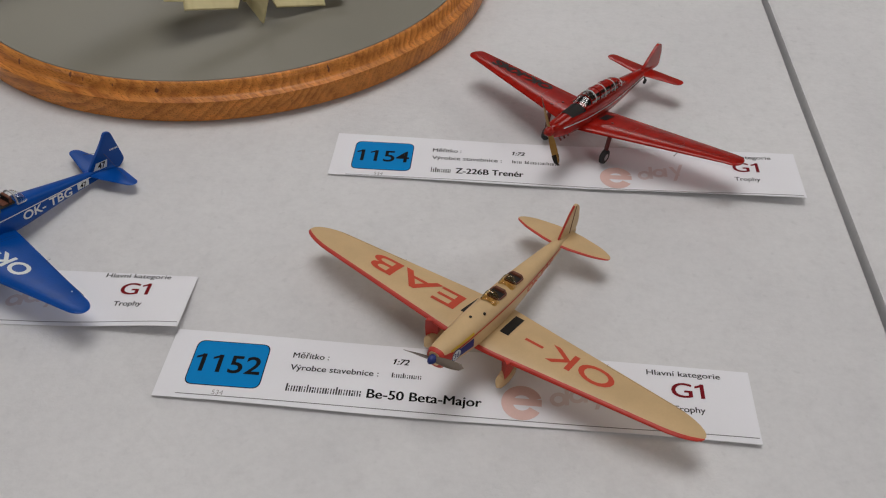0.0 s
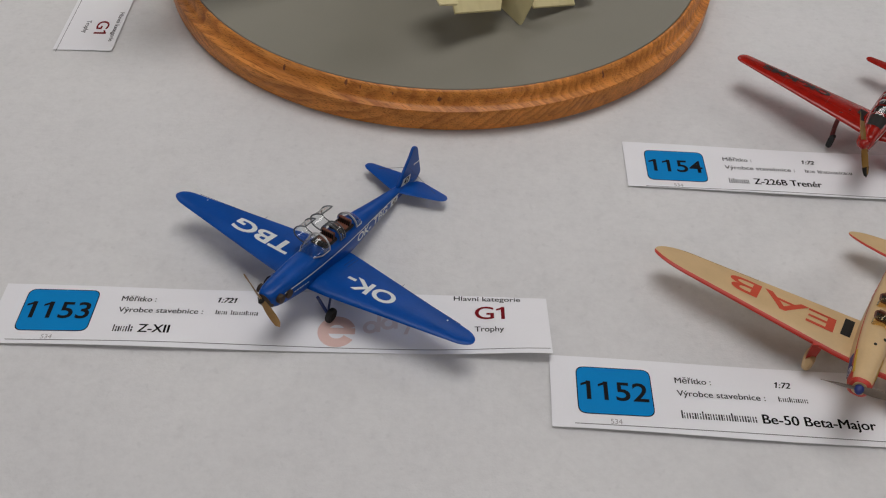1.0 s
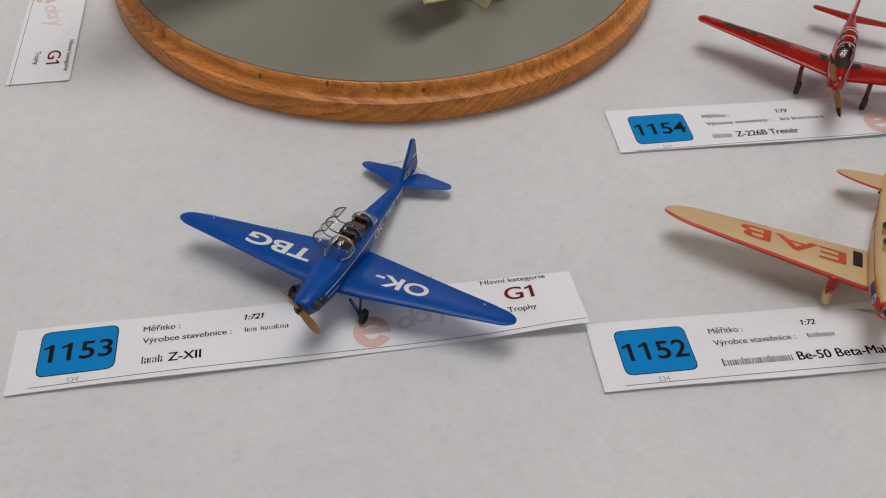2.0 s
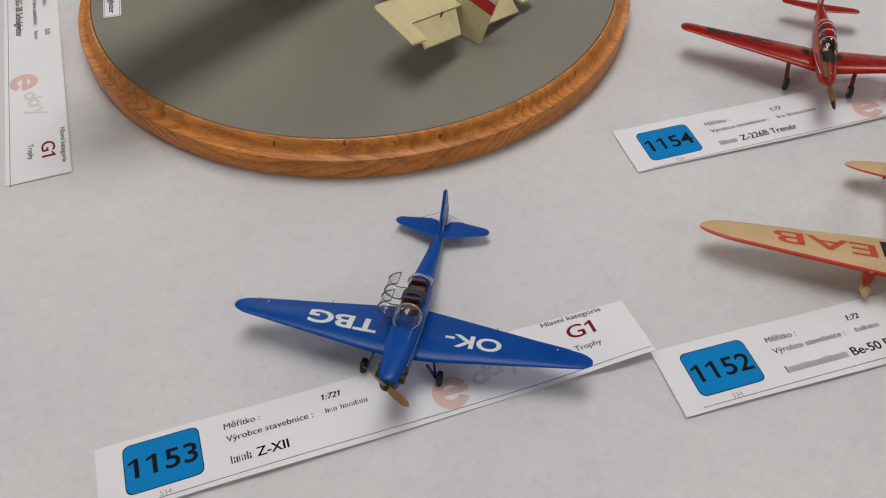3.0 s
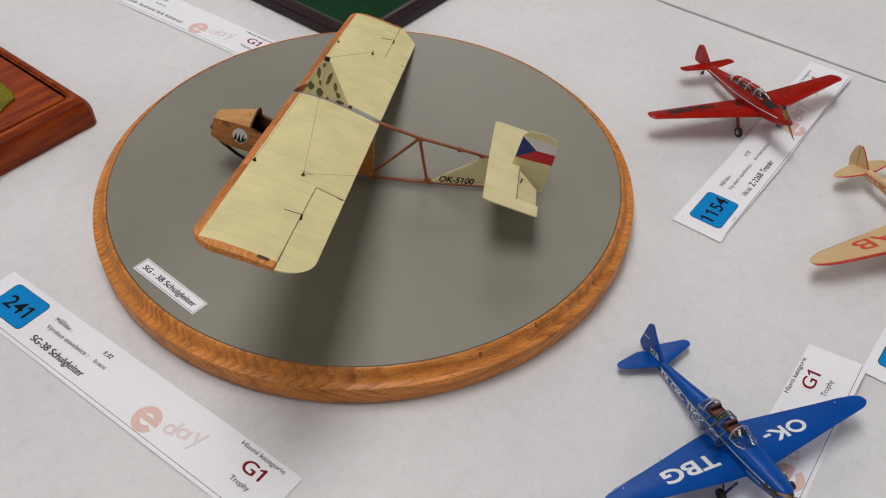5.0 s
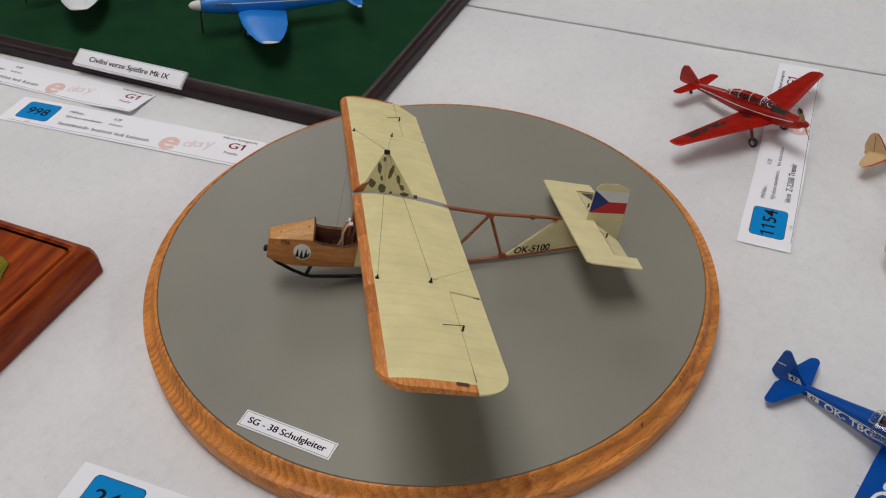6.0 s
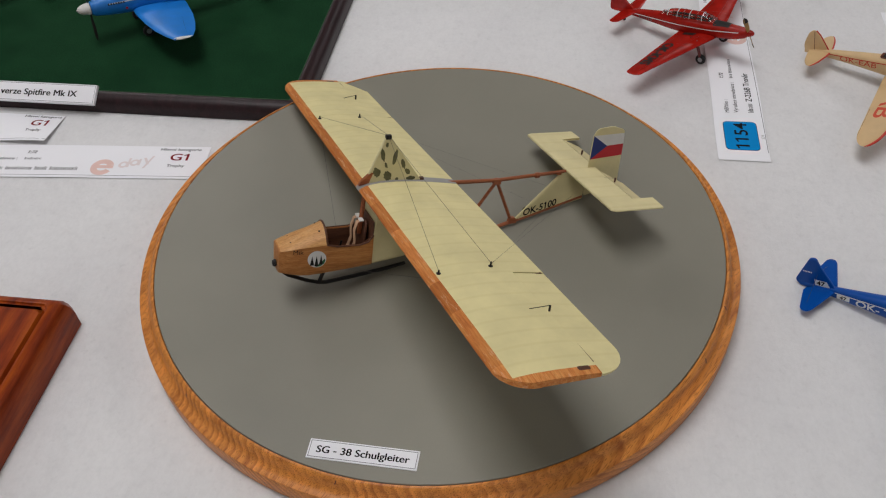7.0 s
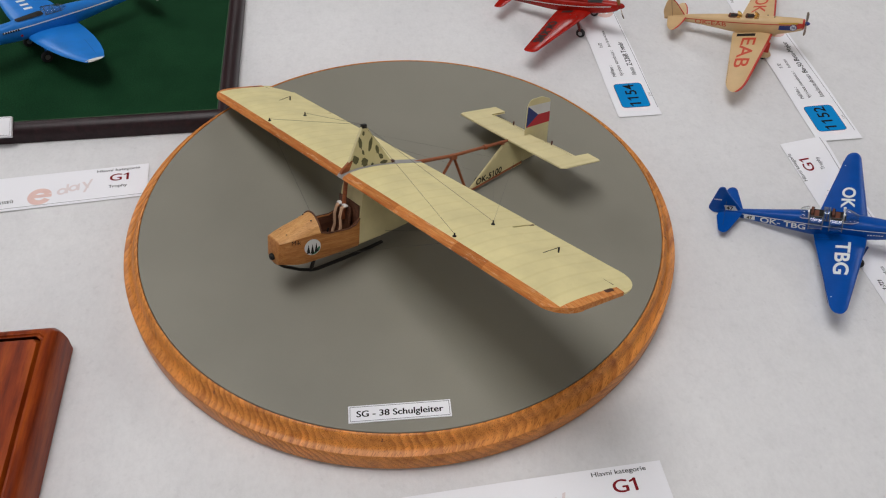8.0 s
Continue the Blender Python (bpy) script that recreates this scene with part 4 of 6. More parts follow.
xs = [39.2, 38.4, 37.2, 36, 33, 30, 26, 22, 18, 16, 13, 9, 5, 2, 0, -2, -3.4, -4.5]
part("nacelle_hull", loft([u_ring(x, nac_half(x), nac_bottom(x), nac_rim(x), 0.8) for x in xs]), PLY, glider, "tan plywood boat-shaped nacelle")
deck = []
for x, peak in ((39.2, -26.2), (38.4, -25.7), (35, -24.3), (30, -22.2), (24, -19.7), (18, -16.9)):
    h, e = nac_half(x) + 0.05, nac_rim(x) - 0.05
    rise = peak - e
    prof = [(math.cos(math.pi * i / 14) * h, e + rise * (1 - abs(math.cos(math.pi * i / 14)) ** 2.0) ** 0.8) for i in range(15)]
    deck.append([(x, y, z) for y, z in prof] + [(x, y * 0.92, z - 0.7) for y, z in reversed(prof)])
part("nose_deck", loft(deck), PLY_LIGHT, glider, "light plywood nose deck")
coam = []
h, e = nac_half(18) + 0.05, nac_rim(18)
for i in range(15):
    a = math.pi * i / 14
    coam.append((17.8, math.cos(a) * h, e + (-16.7 - e) * (1 - abs(math.cos(a)) ** 2.0) ** 0.8))
def nose_ring(x, k):
    """The flat front of the nacelle: hull section and deck arch, drawn in by k."""
    h, b, e = nac_half(39.2), nac_bottom(39.2), nac_rim(39.2)
    pts = [(-h, e), (-h, (e + b) / 2), (-h * 0.98, b + 2.6), (-h * 0.86, b + 0.9), (-h * 0.55, b), (0, b - 0.15), (h * 0.55, b), (h * 0.86, b + 0.9), (h * 0.98, b + 2.6), (h, (e + b) / 2), (h, e)]
    pts += [(math.cos(math.pi * i / 10) * h, e + (-26.2 - e) * (1 - abs(math.cos(math.pi * i / 10)) ** 2.0) ** 0.8) for i in range(1, 10)]
    return [(x, y * k, -35 + (z + 35) * k) for y, z in pts]


part("nose_block", loft([nose_ring(39.75, 0.90), nose_ring(39.6, 0.97), nose_ring(39.2, 1.0), nose_ring(38.6, 0.99)]), PLY, glider)
part("cockpit_coaming", tube(coam, 0.5, 6), DARK_WOOD, glider)
part("cockpit_rim", joined(*[tube([(x, s * nac_half(x), nac_rim(x)) for x in (18, 16, 13, 9, 5, 2, 0, -2, -3.4, -4.5)], 0.45, 6) for s in (1, -1)]), DARK_WOOD, glider)
part("cockpit_lining", loft([u_ring(x, nac_half(x) - 0.85, nac_bottom(x) + 0.9, nac_rim(x) - 0.5, 0.3) for x in (36, 30, 18, 9, 2, -4.3)]), DARK_WOOD, glider)
part("rear_fairing", loft([[(x, h, zt), (x, h, (zt + zb) * 0.5), (x, h * 0.98, zb + 2.5), (x, h * 0.8, zb + 0.6), (x, 0, zb - 0.1), (x, -h * 0.8, zb + 0.6), (x, -h * 0.98, zb + 2.5), (x, -h, (zt + zb) * 0.5), (x, -h, zt), (x, 0, zt + 0.2)] for x, h, zb, zt in ((x, nac_half(x) * (1 - 0.05), nac_bottom(x), interp(x, [(-4.6, -21.5), (-6, -10.0), (-9, -1.9), (-46, -1.5)])[0]) for x in (-4.6, -5.2, -6, -7.5, -9, -14, -20, -27, -34, -40, -44))]), LINEN_TAIL, glider, "cream linen fairing behind the cockpit")
part("fairing_end", loft([[(x, h, zt), (x, h, (zt + zb) / 2), (x, h * 0.9, zb + 1), (x, 0, zb), (x, -h * 0.9, zb + 1), (x, -h, (zt + zb) / 2), (x, -h, zt)] for x, h, zb, zt in ((-43.5, 4.6, nac_bottom(-43.5) - 0.3, -3.0), (-46.0, 4.3, nac_bottom(-46) - 0.3, -5.0), (-49.0, 3.4, nac_bottom(-49) - 0.4, -14.0), (-51.5, 2.6, nac_bottom(-51) - 0.8, -24.0), (-53.5, 1.8, nac_bottom(-53) - 1.0, -30.5))]), PLY, glider)
part("bulkhead", box(-4.9, -4.1, -9.6, 9.6, -36.5, -14.0, 0.2), DARK_WOOD, glider)
part("keel", tube([(38.5, 0, nac_bottom(38.5) - 0.3), (20, 0, nac_bottom(20) - 0.4), (0, 0, nac_bottom(0) - 0.4), (-46, 0, nac_bottom(-46) - 0.3)], 0.9, 6), SPAR, glider)
seat = part("seat", joined(plate(rounded([(-3.6, -6.4), (-3.6, 6.4), (9.0, 6.4), (9.0, -6.4)], 1.5), lambda u, v, w: (u, v, w - 35.2), 1.0), plate(rounded([(-36.0, -5.8), (-36.0, 5.8), (-16.6, 4.6), (-16.6, -4.6)], 2.0), lambda u, v, w: (-1.6 + w - (u + 26) * 0.12, v, u), 1.0)), DARK_WOOD, glider, "wooden pilot seat with pale straps")
for y in (-2.4, 2.4):
    part("shoulder_strap", tube([(-0.6, y, -15.8), (1.6, y, -16.6), (2.8, y * 1.1, -21), (2.4, y * 1.25, -27), (4.5, y * 1.3, -34.2)], 0.6, 6, 2.0), STRAP, seat)
    part("strap_pad", box(-1.4, 0.8, y - 1.7, y + 1.7, -16.2, -15.2, 0.4), FLAG_WHITE, seat)
part("control_stick", tube([(10, 0, -36), (8.0, 0, -27.5)], 0.5, 6), BLACK, glider)
part("nose_hook", joined(lathe([(0.1, 41.8), (1.4, 41.5), (1.8, 40.7), (1.8, 40.1), (1.2, 39.6), (1.2, 37.8)], 14, "x", (0, 0, -36.2)), tube([(40.5, -2.2, -36.2), (40.5, 2.2, -36.2)], 0.6, 8)), BLACK, glider)
part("landing_skid", tube([(39.0, 0, -39.6), (34, 0, -43.6), (25, 0, -47.6), (18.5, 0, -49.6), (15, 0, -49.9), (0, 0, -48.0), (-18, 0, -45.2), (-26, 0, -43.6)], 0.8, 8, 1.6), BLACK, glider, "dark curved landing skid")
part("skid_strut", tube([(15.0, 0, -39.8), (18.4, 0, -49.4)], 1.0, 8), BLACK, glider)
for s in (1, -1):
    skin = lambda u, v, k: (22.6 - s * u, s * (nac_half(22.6 - s * u) + k), -31.1 + v)  # noqa: E731
    emblem = part("emblem", drape(circle(0, 0, 4.4), lambda u, v: skin(u, v, 0.12), 4), FLAG_WHITE, glider, "round white emblem with dark fir trees")
    trees = [flat_shape([(c - w, b), (c + w, b), (c + w * 0.55, b + h * 0.45), (c, b + h), (c - w * 0.5, b + h * 0.5)]) for c, b, w, h in ((-2.3, -3.2, 1.0, 5.0), (-0.2, -3.6, 1.0, 5.4), (1.9, -2.8, 0.9, 5.2))]
    part("fir_trees", drape(joined(*trees), lambda u, v: skin(u, v, 0.22)), BLACK, emblem)
    part("hill", drape(flat_shape([(-1.0, -4.2), (1.5, -3.8), (3.4, -2.4), (4.0, -0.8), (3.6, 0.2), (2.0, -1.6), (0.5, -3.0)]), lambda u, v: skin(u, v, 0.18)), FOREST, emblem)
    part("nickname", drape(letters("Mik", 2.3, 0.0), lambda u, v: (31.2 - s * u, s * (nac_half(31.2 - s * u) + 0.15), -28.3 + v), 3), BLACK, glider)
for x, y, z in ((33.8, 3.4, -24.6), (20.5, 4.2, -19.3), (33.8, -3.4, -24.6), (20.5, -4.2, -19.3)):
    part("deck_pin", lathe([(0.1, 0.6), (0.5, 0.4), (0.5, -0.6)], 8, "z", (x, y, z)), BLACK, glider)

# tail boom and tail
part("upper_boom", tube([(-45, 0, -0.6), (-72, 0, -1.0), (-112, 0, 1.6)], 1.15, 8, 1.0, 0.9), SPAR, glider, "red-brown wooden boom")
part("lower_boom", tube([(-51, 0, -34.2), (-86, 0, -24.8), (-124, 0, -13.5)], 1.05, 8), SPAR, glider, "red-brown wooden boom")
part("boom_strut", tube([(-72, 0, -1.4), (-83.5, 0, -24.8)], 0.85, 8), SPAR, glider)
part("boom_strut", tube([(-72, 0, -1.4), (-51.5, 0, -33.0)], 0.85, 8), SPAR, glider)
for x, z, k in ((-72, -1.6, 0.9), (-84, -24.4, 1.0), (-107.5, 0.9, 0.55), (-53.0, -33.4, 0.9)):
    part("boom_joint", plate(rounded([(x - 2.6 * k, z - 1.6 * k), (x + 2.6 * k, z - 1.6 * k), (x + 1.6 * k, z + 1.6 * k), (x - 1.6 * k, z + 1.6 * k)], 0.8 * k), UPRIGHT, 2.2), SPAR, glider)
part("boom_clamp", lathe([(1.2, -1.2), (1.5, -1.0), (1.5, 1.0), (1.2, 1.2)], 10, "x", (-95, 0, 0.3)), SPAR, glider)
part("tail_panel", plate([(-86.5, -24.2), (-110.5, 1.2), (-124.3, 2.0), (-124.3, -14.8)], UPRIGHT, 1.5), LINEN_TAIL, glider, "cream linen tail panel", smooth=False)
part("panel_edge", tube([(-86.0, 0, -24.0), (-110.3, 0, 1.2)], 0.7, 6), LINEN_TAIL, glider)
for s in (1, -1):
    part("registration", drape(letters("OK-5100", 3.8, 0.022, 19.0), lambda u, v: (-99.2 - s * u, s * 0.9, -19.7 + s * u * 0.27 + v)), INK, glider)
part("rudder", plate(rounded([(-124.8, -13.6), (-124.8, 20.8), (-127.2, 24.2), (-137.0, 24.8), (-145.4, 22.2), (-147.2, -9.6)], 2.0), lambda u, v, w: (u, w + (u + 125) * 0.13, v), 0.6), LINEN_TAIL, glider, "cream rudder carrying a tricolour flag", smooth=False)
for s in (1, -1):
    side = lambda u, v: (u, s * 0.40 + (u + 125) * 0.13, v)  # noqa: E731
    side2 = lambda u, v: (u, s * 0.48 + (u + 125) * 0.13, v)  # noqa: E731
    flag = part("tail_flag", drape(flat_shape([(-125.0, 14.0), (-145.9, 14.4), (-145.4, 20.4), (-125.0, 20.5)]), side), FLAG_WHITE, glider, "white, red and blue painted flag")
    part("red_field", drape(flat_shape([(-125.0, 7.4), (-146.3, 8.0), (-145.9, 14.4), (-125.0, 14.0)]), side), FLAG_RED, flag)
    part("blue_wedge", drape(flat_shape([(-124.95, 7.4), (-135.0, 14.1), (-124.95, 20.5)]), side2), FLAG_BLUE, flag)
tail_half = [(-114.5, 46.4), (-111.8, 45.0), (-111.5, 6.0)]
tail_aft = [(-129.4, 5.0), (-129.4, 36.8), (-141.6, 37.2), (-141.2, 46.7)]
outline = rounded(tail_aft + tail_half + [(x, -y) for x, y in reversed(tail_half)] + [(x, -y) for x, y in reversed(tail_aft)], 0.5)
part("tailplane", plate(outline, lambda u, v, w: (u, v, w + 2.2 - v * 0.05), 1.2), LINEN_TAIL, glider, "cream linen tailplane", smooth=False)
for s in (1, -1):
    down = lambda u, v, w: (u, s * v, w + 2.2 - s * v * 0.05 + (u + 129.8) * 0.44)  # noqa: E731
    part("elevator", plate([(-129.9, 4.6), (-129.9, 36.4), (-141.9, 36.6), (-141.9, 10.0)], down, 1.0), LINEN_TAIL, glider, "cream linen elevator bent downwards", smooth=False)
    # Dark rod laid in the hinge gap; its colour gives the gap's darkness.
    part("elevator_gap_strip", tube([(-129.65, s * 5.2, 2.4 - s * 0.3), (-129.65, s * 36.5, 2.4 - s * 1.8)], 0.24, 6), DARK_WOOD, glider)
    part("elevator_horn", tube([(-131.0, s * 17.0, 1.5 - s * 0.85), (-131.2, s * 17.0, 4.6 - s * 0.85)], 0.5, 6), DARK_WOOD, glider)


# ---- small aircraft models ----
def wheel(parent, c, r, w, hub=STEEL):
    """A tyre on the y axis with its hub."""
    prof = [(r * 0.45, -w * 0.4), (r * 0.72, -w * 0.5), (r * 0.93, -w * 0.36), (r, 0), (r * 0.93, w * 0.36), (r * 0.72, w * 0.5), (r * 0.45, w * 0.4)]
    ob = part("wheel", lathe(prof, 20, "y", c), RUBBER, parent, "black tyre")
    part("hub", lathe([(0.05, -w * 0.46), (r * 0.46, -w * 0.42), (r * 0.46, w * 0.42), (0.05, w * 0.46)], 14, "y", c), hub, ob)
    return ob


def propeller(parent, c, length, angle, mat, spin_mat, spin=(2.2, 3.4), tip=None):
    """Two twisted blades round the x axis with a spinner."""
    ob = part("spinner", lathe([(0.05, spin[1]), (spin[0] * 0.45, spin[1] * 0.85), (spin[0] * 0.8, spin[1] * 0.5), (spin[0], 0.0), (spin[0] * 0.95, -0.6), (0.05, -0.6)], 18, "x", c), spin_mat, parent)
    for k in (0, 180):
        rings, n = [], 9
        for i in range(n + 1):
            r = 0.6 + (length / 2 - 0.6) * i / n
            w = 3.5 * (0.45 + 1.5 * (r / (length / 2)) * (1 - r / (length / 2)) ** 0.55 + 0.10) if i < n else 0.25
            tw = radians(62 - 42 * r / (length / 2))
            sec = []
            for j in range(8):
                a = 2 * math.pi * j / 8
                u, v = math.cos(a) * w / 2, math.sin(a) * 0.32
                sec.append((v * math.sin(tw) + u * math.cos(tw) * 0.0 + v * 0.2 + u * math.cos(tw) * 0.55, u * math.sin(tw), r))
            rings.append(sec)
        bm = moved(loft(rings), Matrix.Translation(Vector(c) * MM) @ Matrix.Rotation(radians(angle + k), 4, "X"))
        part("blade", bm, mat, ob)
        if tip:
            rr = [[(p[0] * 1.25, p[1] * 1.12, p[2]) for p in q] for q in rings[6:]]
            part("blade_tip", moved(loft(rr), Matrix.Translation(Vector(c) * MM) @ Matrix.Rotation(radians(angle + k), 4, "X")), tip, ob)
    return ob


def hood(name, x0, x1, hw, z0, h, parent, mat=GLASS, bars=(), bar_mat=STEEL, slope0=1.0, slope1=1.0, roll=0.0, hinge=(0, 0), arc=(0, 180), thick=0.25, rails=True, bow=0.2):
    """A canopy arch along x from x0 to x1; slopes thin its ends; roll opens it round a hinge line (y, z)."""
    def arch(x, k, inset):
        out = []
        for i in range(15):
            a = radians(arc[0] + (arc[1] - arc[0]) * i / 14)
            out.append(Vector((x, math.cos(a) * (hw - inset) * (0.35 + 0.65 * min(1, k + 0.35)), z0 + math.sin(a) * (h - inset) * k)))
        return out

    turn = Matrix.Translation((0, hinge[0], hinge[1])) @ Matrix.Rotation(radians(roll), 4, "X") @ Matrix.Translation((0, -hinge[0], -hinge[1]))
    xs, rings = [x0 + (x1 - x0) * i / 8 for i in range(9)], []
    for i, x in enumerate(xs):
        q = i / 8
        k = slope0 * (1 - q) + slope1 * q if slope0 + slope1 < 2 else 1.0
        k = max(0.04, math.sin(math.pi / 2 * k))
        rings.append([turn @ p for p in arch(x, k, 0.0)] + [turn @ p for p in reversed(arch(x, k, thick))])
    ob = part(name, loft(rings), mat, parent, "clear plastic")
    for b in bars:
        q = (b - x0) / (x1 - x0)
        k = max(0.04, math.sin(math.pi / 2 * (slope0 * (1 - q) + slope1 * q if slope0 + slope1 < 2 else 1.0)))
        part("canopy_bow", tube([turn @ p for p in arch(b, k, -0.1)], bow, 6), bar_mat, ob)
    if rails:
        for i in (0, 14):
            part("canopy_rail", tube([turn @ arch(x, 1.0 if slope0 + slope1 >= 2 else max(0.04, math.sin(math.pi / 2 * (slope0 * (1 - j / 8) + slope1 * j / 8))), -0.1)[i] for j, x in enumerate(xs)], 0.2, 6), bar_mat, ob)
    return ob


def tailfin(outline, thick, mat, parent, label, z_axes=UPRIGHT):
    return part("fin", plate(rounded(outline, 2.5), z_axes, thick), mat, parent, label)


def stabiliser(w, mat, parent, edge=None):
    for s in (1, -1):
        part("tailplane", w.mesh(s), mat, parent)
        if edge:
            part("edge_stripe", lead_stripe(w, s, 0.03), edge, parent)


def lead_stripe(w, s, frac):
    """A thin painted shell round the leading edge of a wing, wrapping on to both skins."""
    rings, r2 = [], []
    a, b = w.st[0][0], w.y1
    ys = [a + (b - w.r - a) * i / 10 for i in range(11)] + [b - w.r * (1 - math.sin(math.pi / 2 * i / 6)) for i in range(1, 7)]
    for y in ys:
        le, te, z = w.plan(y)
        c = le - te
        f = min(0.6, frac * 22 / max(c, 6))
        row = []
        for q, up in [(f, 1), (f * 0.5, 1), (f * 0.18, 1), (0.0, 0), (f * 0.3, -1), (f * 1.2, -1), (f * 2.0, -1)]:
            k = 1 + w.camber if up >= 0 else -(1 - w.camber)
            row.append((le - c * q + (0.12 if q < 0.02 else 0.05), s * y, z + c * airfoil_z(q, w.t) * k + (0.07 if up > 0 else -0.07 if up < 0 else 0)))
        inner = [(p[0] - 0.25, p[1], p[2] * 0.999) for p in reversed(row)]
        rings.append(row + inner)
    return loft(rings)


def wing_text(text, w, height, width, xc, y0, side, mat, parent, bold=0.03):
    """Lettering on the upper wing skin, read from behind the model; y0: its inner end."""
    bm = letters(text, height, bold, width, "LEFT")
    if side > 0:
        place = lambda u, v: (xc - height / 2 + v, y0 + width - u, w.top(xc - height / 2 + v, y0 + width - u) + 0.10)  # noqa: E731
    else:
        place = lambda u, v: (xc - height / 2 + v, -(y0 + u), w.top(xc - height / 2 + v, y0 + u) + 0.10)  # noqa: E731
    return part("wing_letters", drape(bm, place, 8), mat, parent)


def side_shape(bm, st, x0, z0, side, mat, parent, name, over=0.12, cuts=4, slope=0.0, p=2.4):
    """Shapes on a fuselage side; u runs as a viewer beside it reads, from x0."""
    def place(u, v):
        x = x0 - side * u
        z = z0 + v + slope * (x - x0)
        return x, side * (side_y(x, z, st, p) + over), z
    return part(name, drape(bm, place, cuts), mat, parent)


def side_stripe(st, pts, half, side, mat, parent, name="side_stripe", over=0.12, p=2.4):
    """A painted line along a fuselage side through (x, z) points."""
    bm = bmesh.new()
    prev = None
    for (xa, za), (xb, zb) in zip(pts, pts[1:]):
        for i in range(9):
            x, z = xa + (xb - xa) * i / 8, za + (zb - za) * i / 8
            cur = [bm.verts.new(Vector((x, side * (side_y(x, z + d, st, p) + over), z + d)) * MM) for d in (-half, half)]
            if prev:
                bm.faces.new((prev[0], prev[1], cur[1], cur[0]))
            prev = cur
    bmesh.ops.remove_doubles(bm, verts=bm.verts, dist=1e-7)
    return part(name, bm, mat, parent)


def wing_patch_mark(w, outline, side, mat, parent, name, over=0.1, cuts=5):
    bm = flat_shape(outline)
    return part(name, drape(bm, lambda u, v: (u, side * v, w.top(u, v) + over), cuts), mat, parent)


def panel_line(w, pts, side, mat, parent, half=0.12):
    out = []
    for (xa, ya), (xb, yb) in zip(pts, pts[1:]):
        d = Vector((xb - xa, yb - ya)).normalized()
        nx, ny = -d.y * half, d.x * half
        n = 10
        bm = bmesh.new()
        prev = None
        for i in range(n + 1):
            x, y = xa + (xb - xa) * i / n, ya + (yb - ya) * i / n
            cur = [bm.verts.new(Vector((x + k * nx, side * (y + k * ny), w.top(x + k * nx, y + k * ny) + 0.06)) * MM) for k in (-1, 1)]
            if prev:
                bm.faces.new((prev[0], prev[1], cur[1], cur[0]))
            prev = cur
        out.append(bm)
    return part("panel_line", joined(*out), mat, parent)


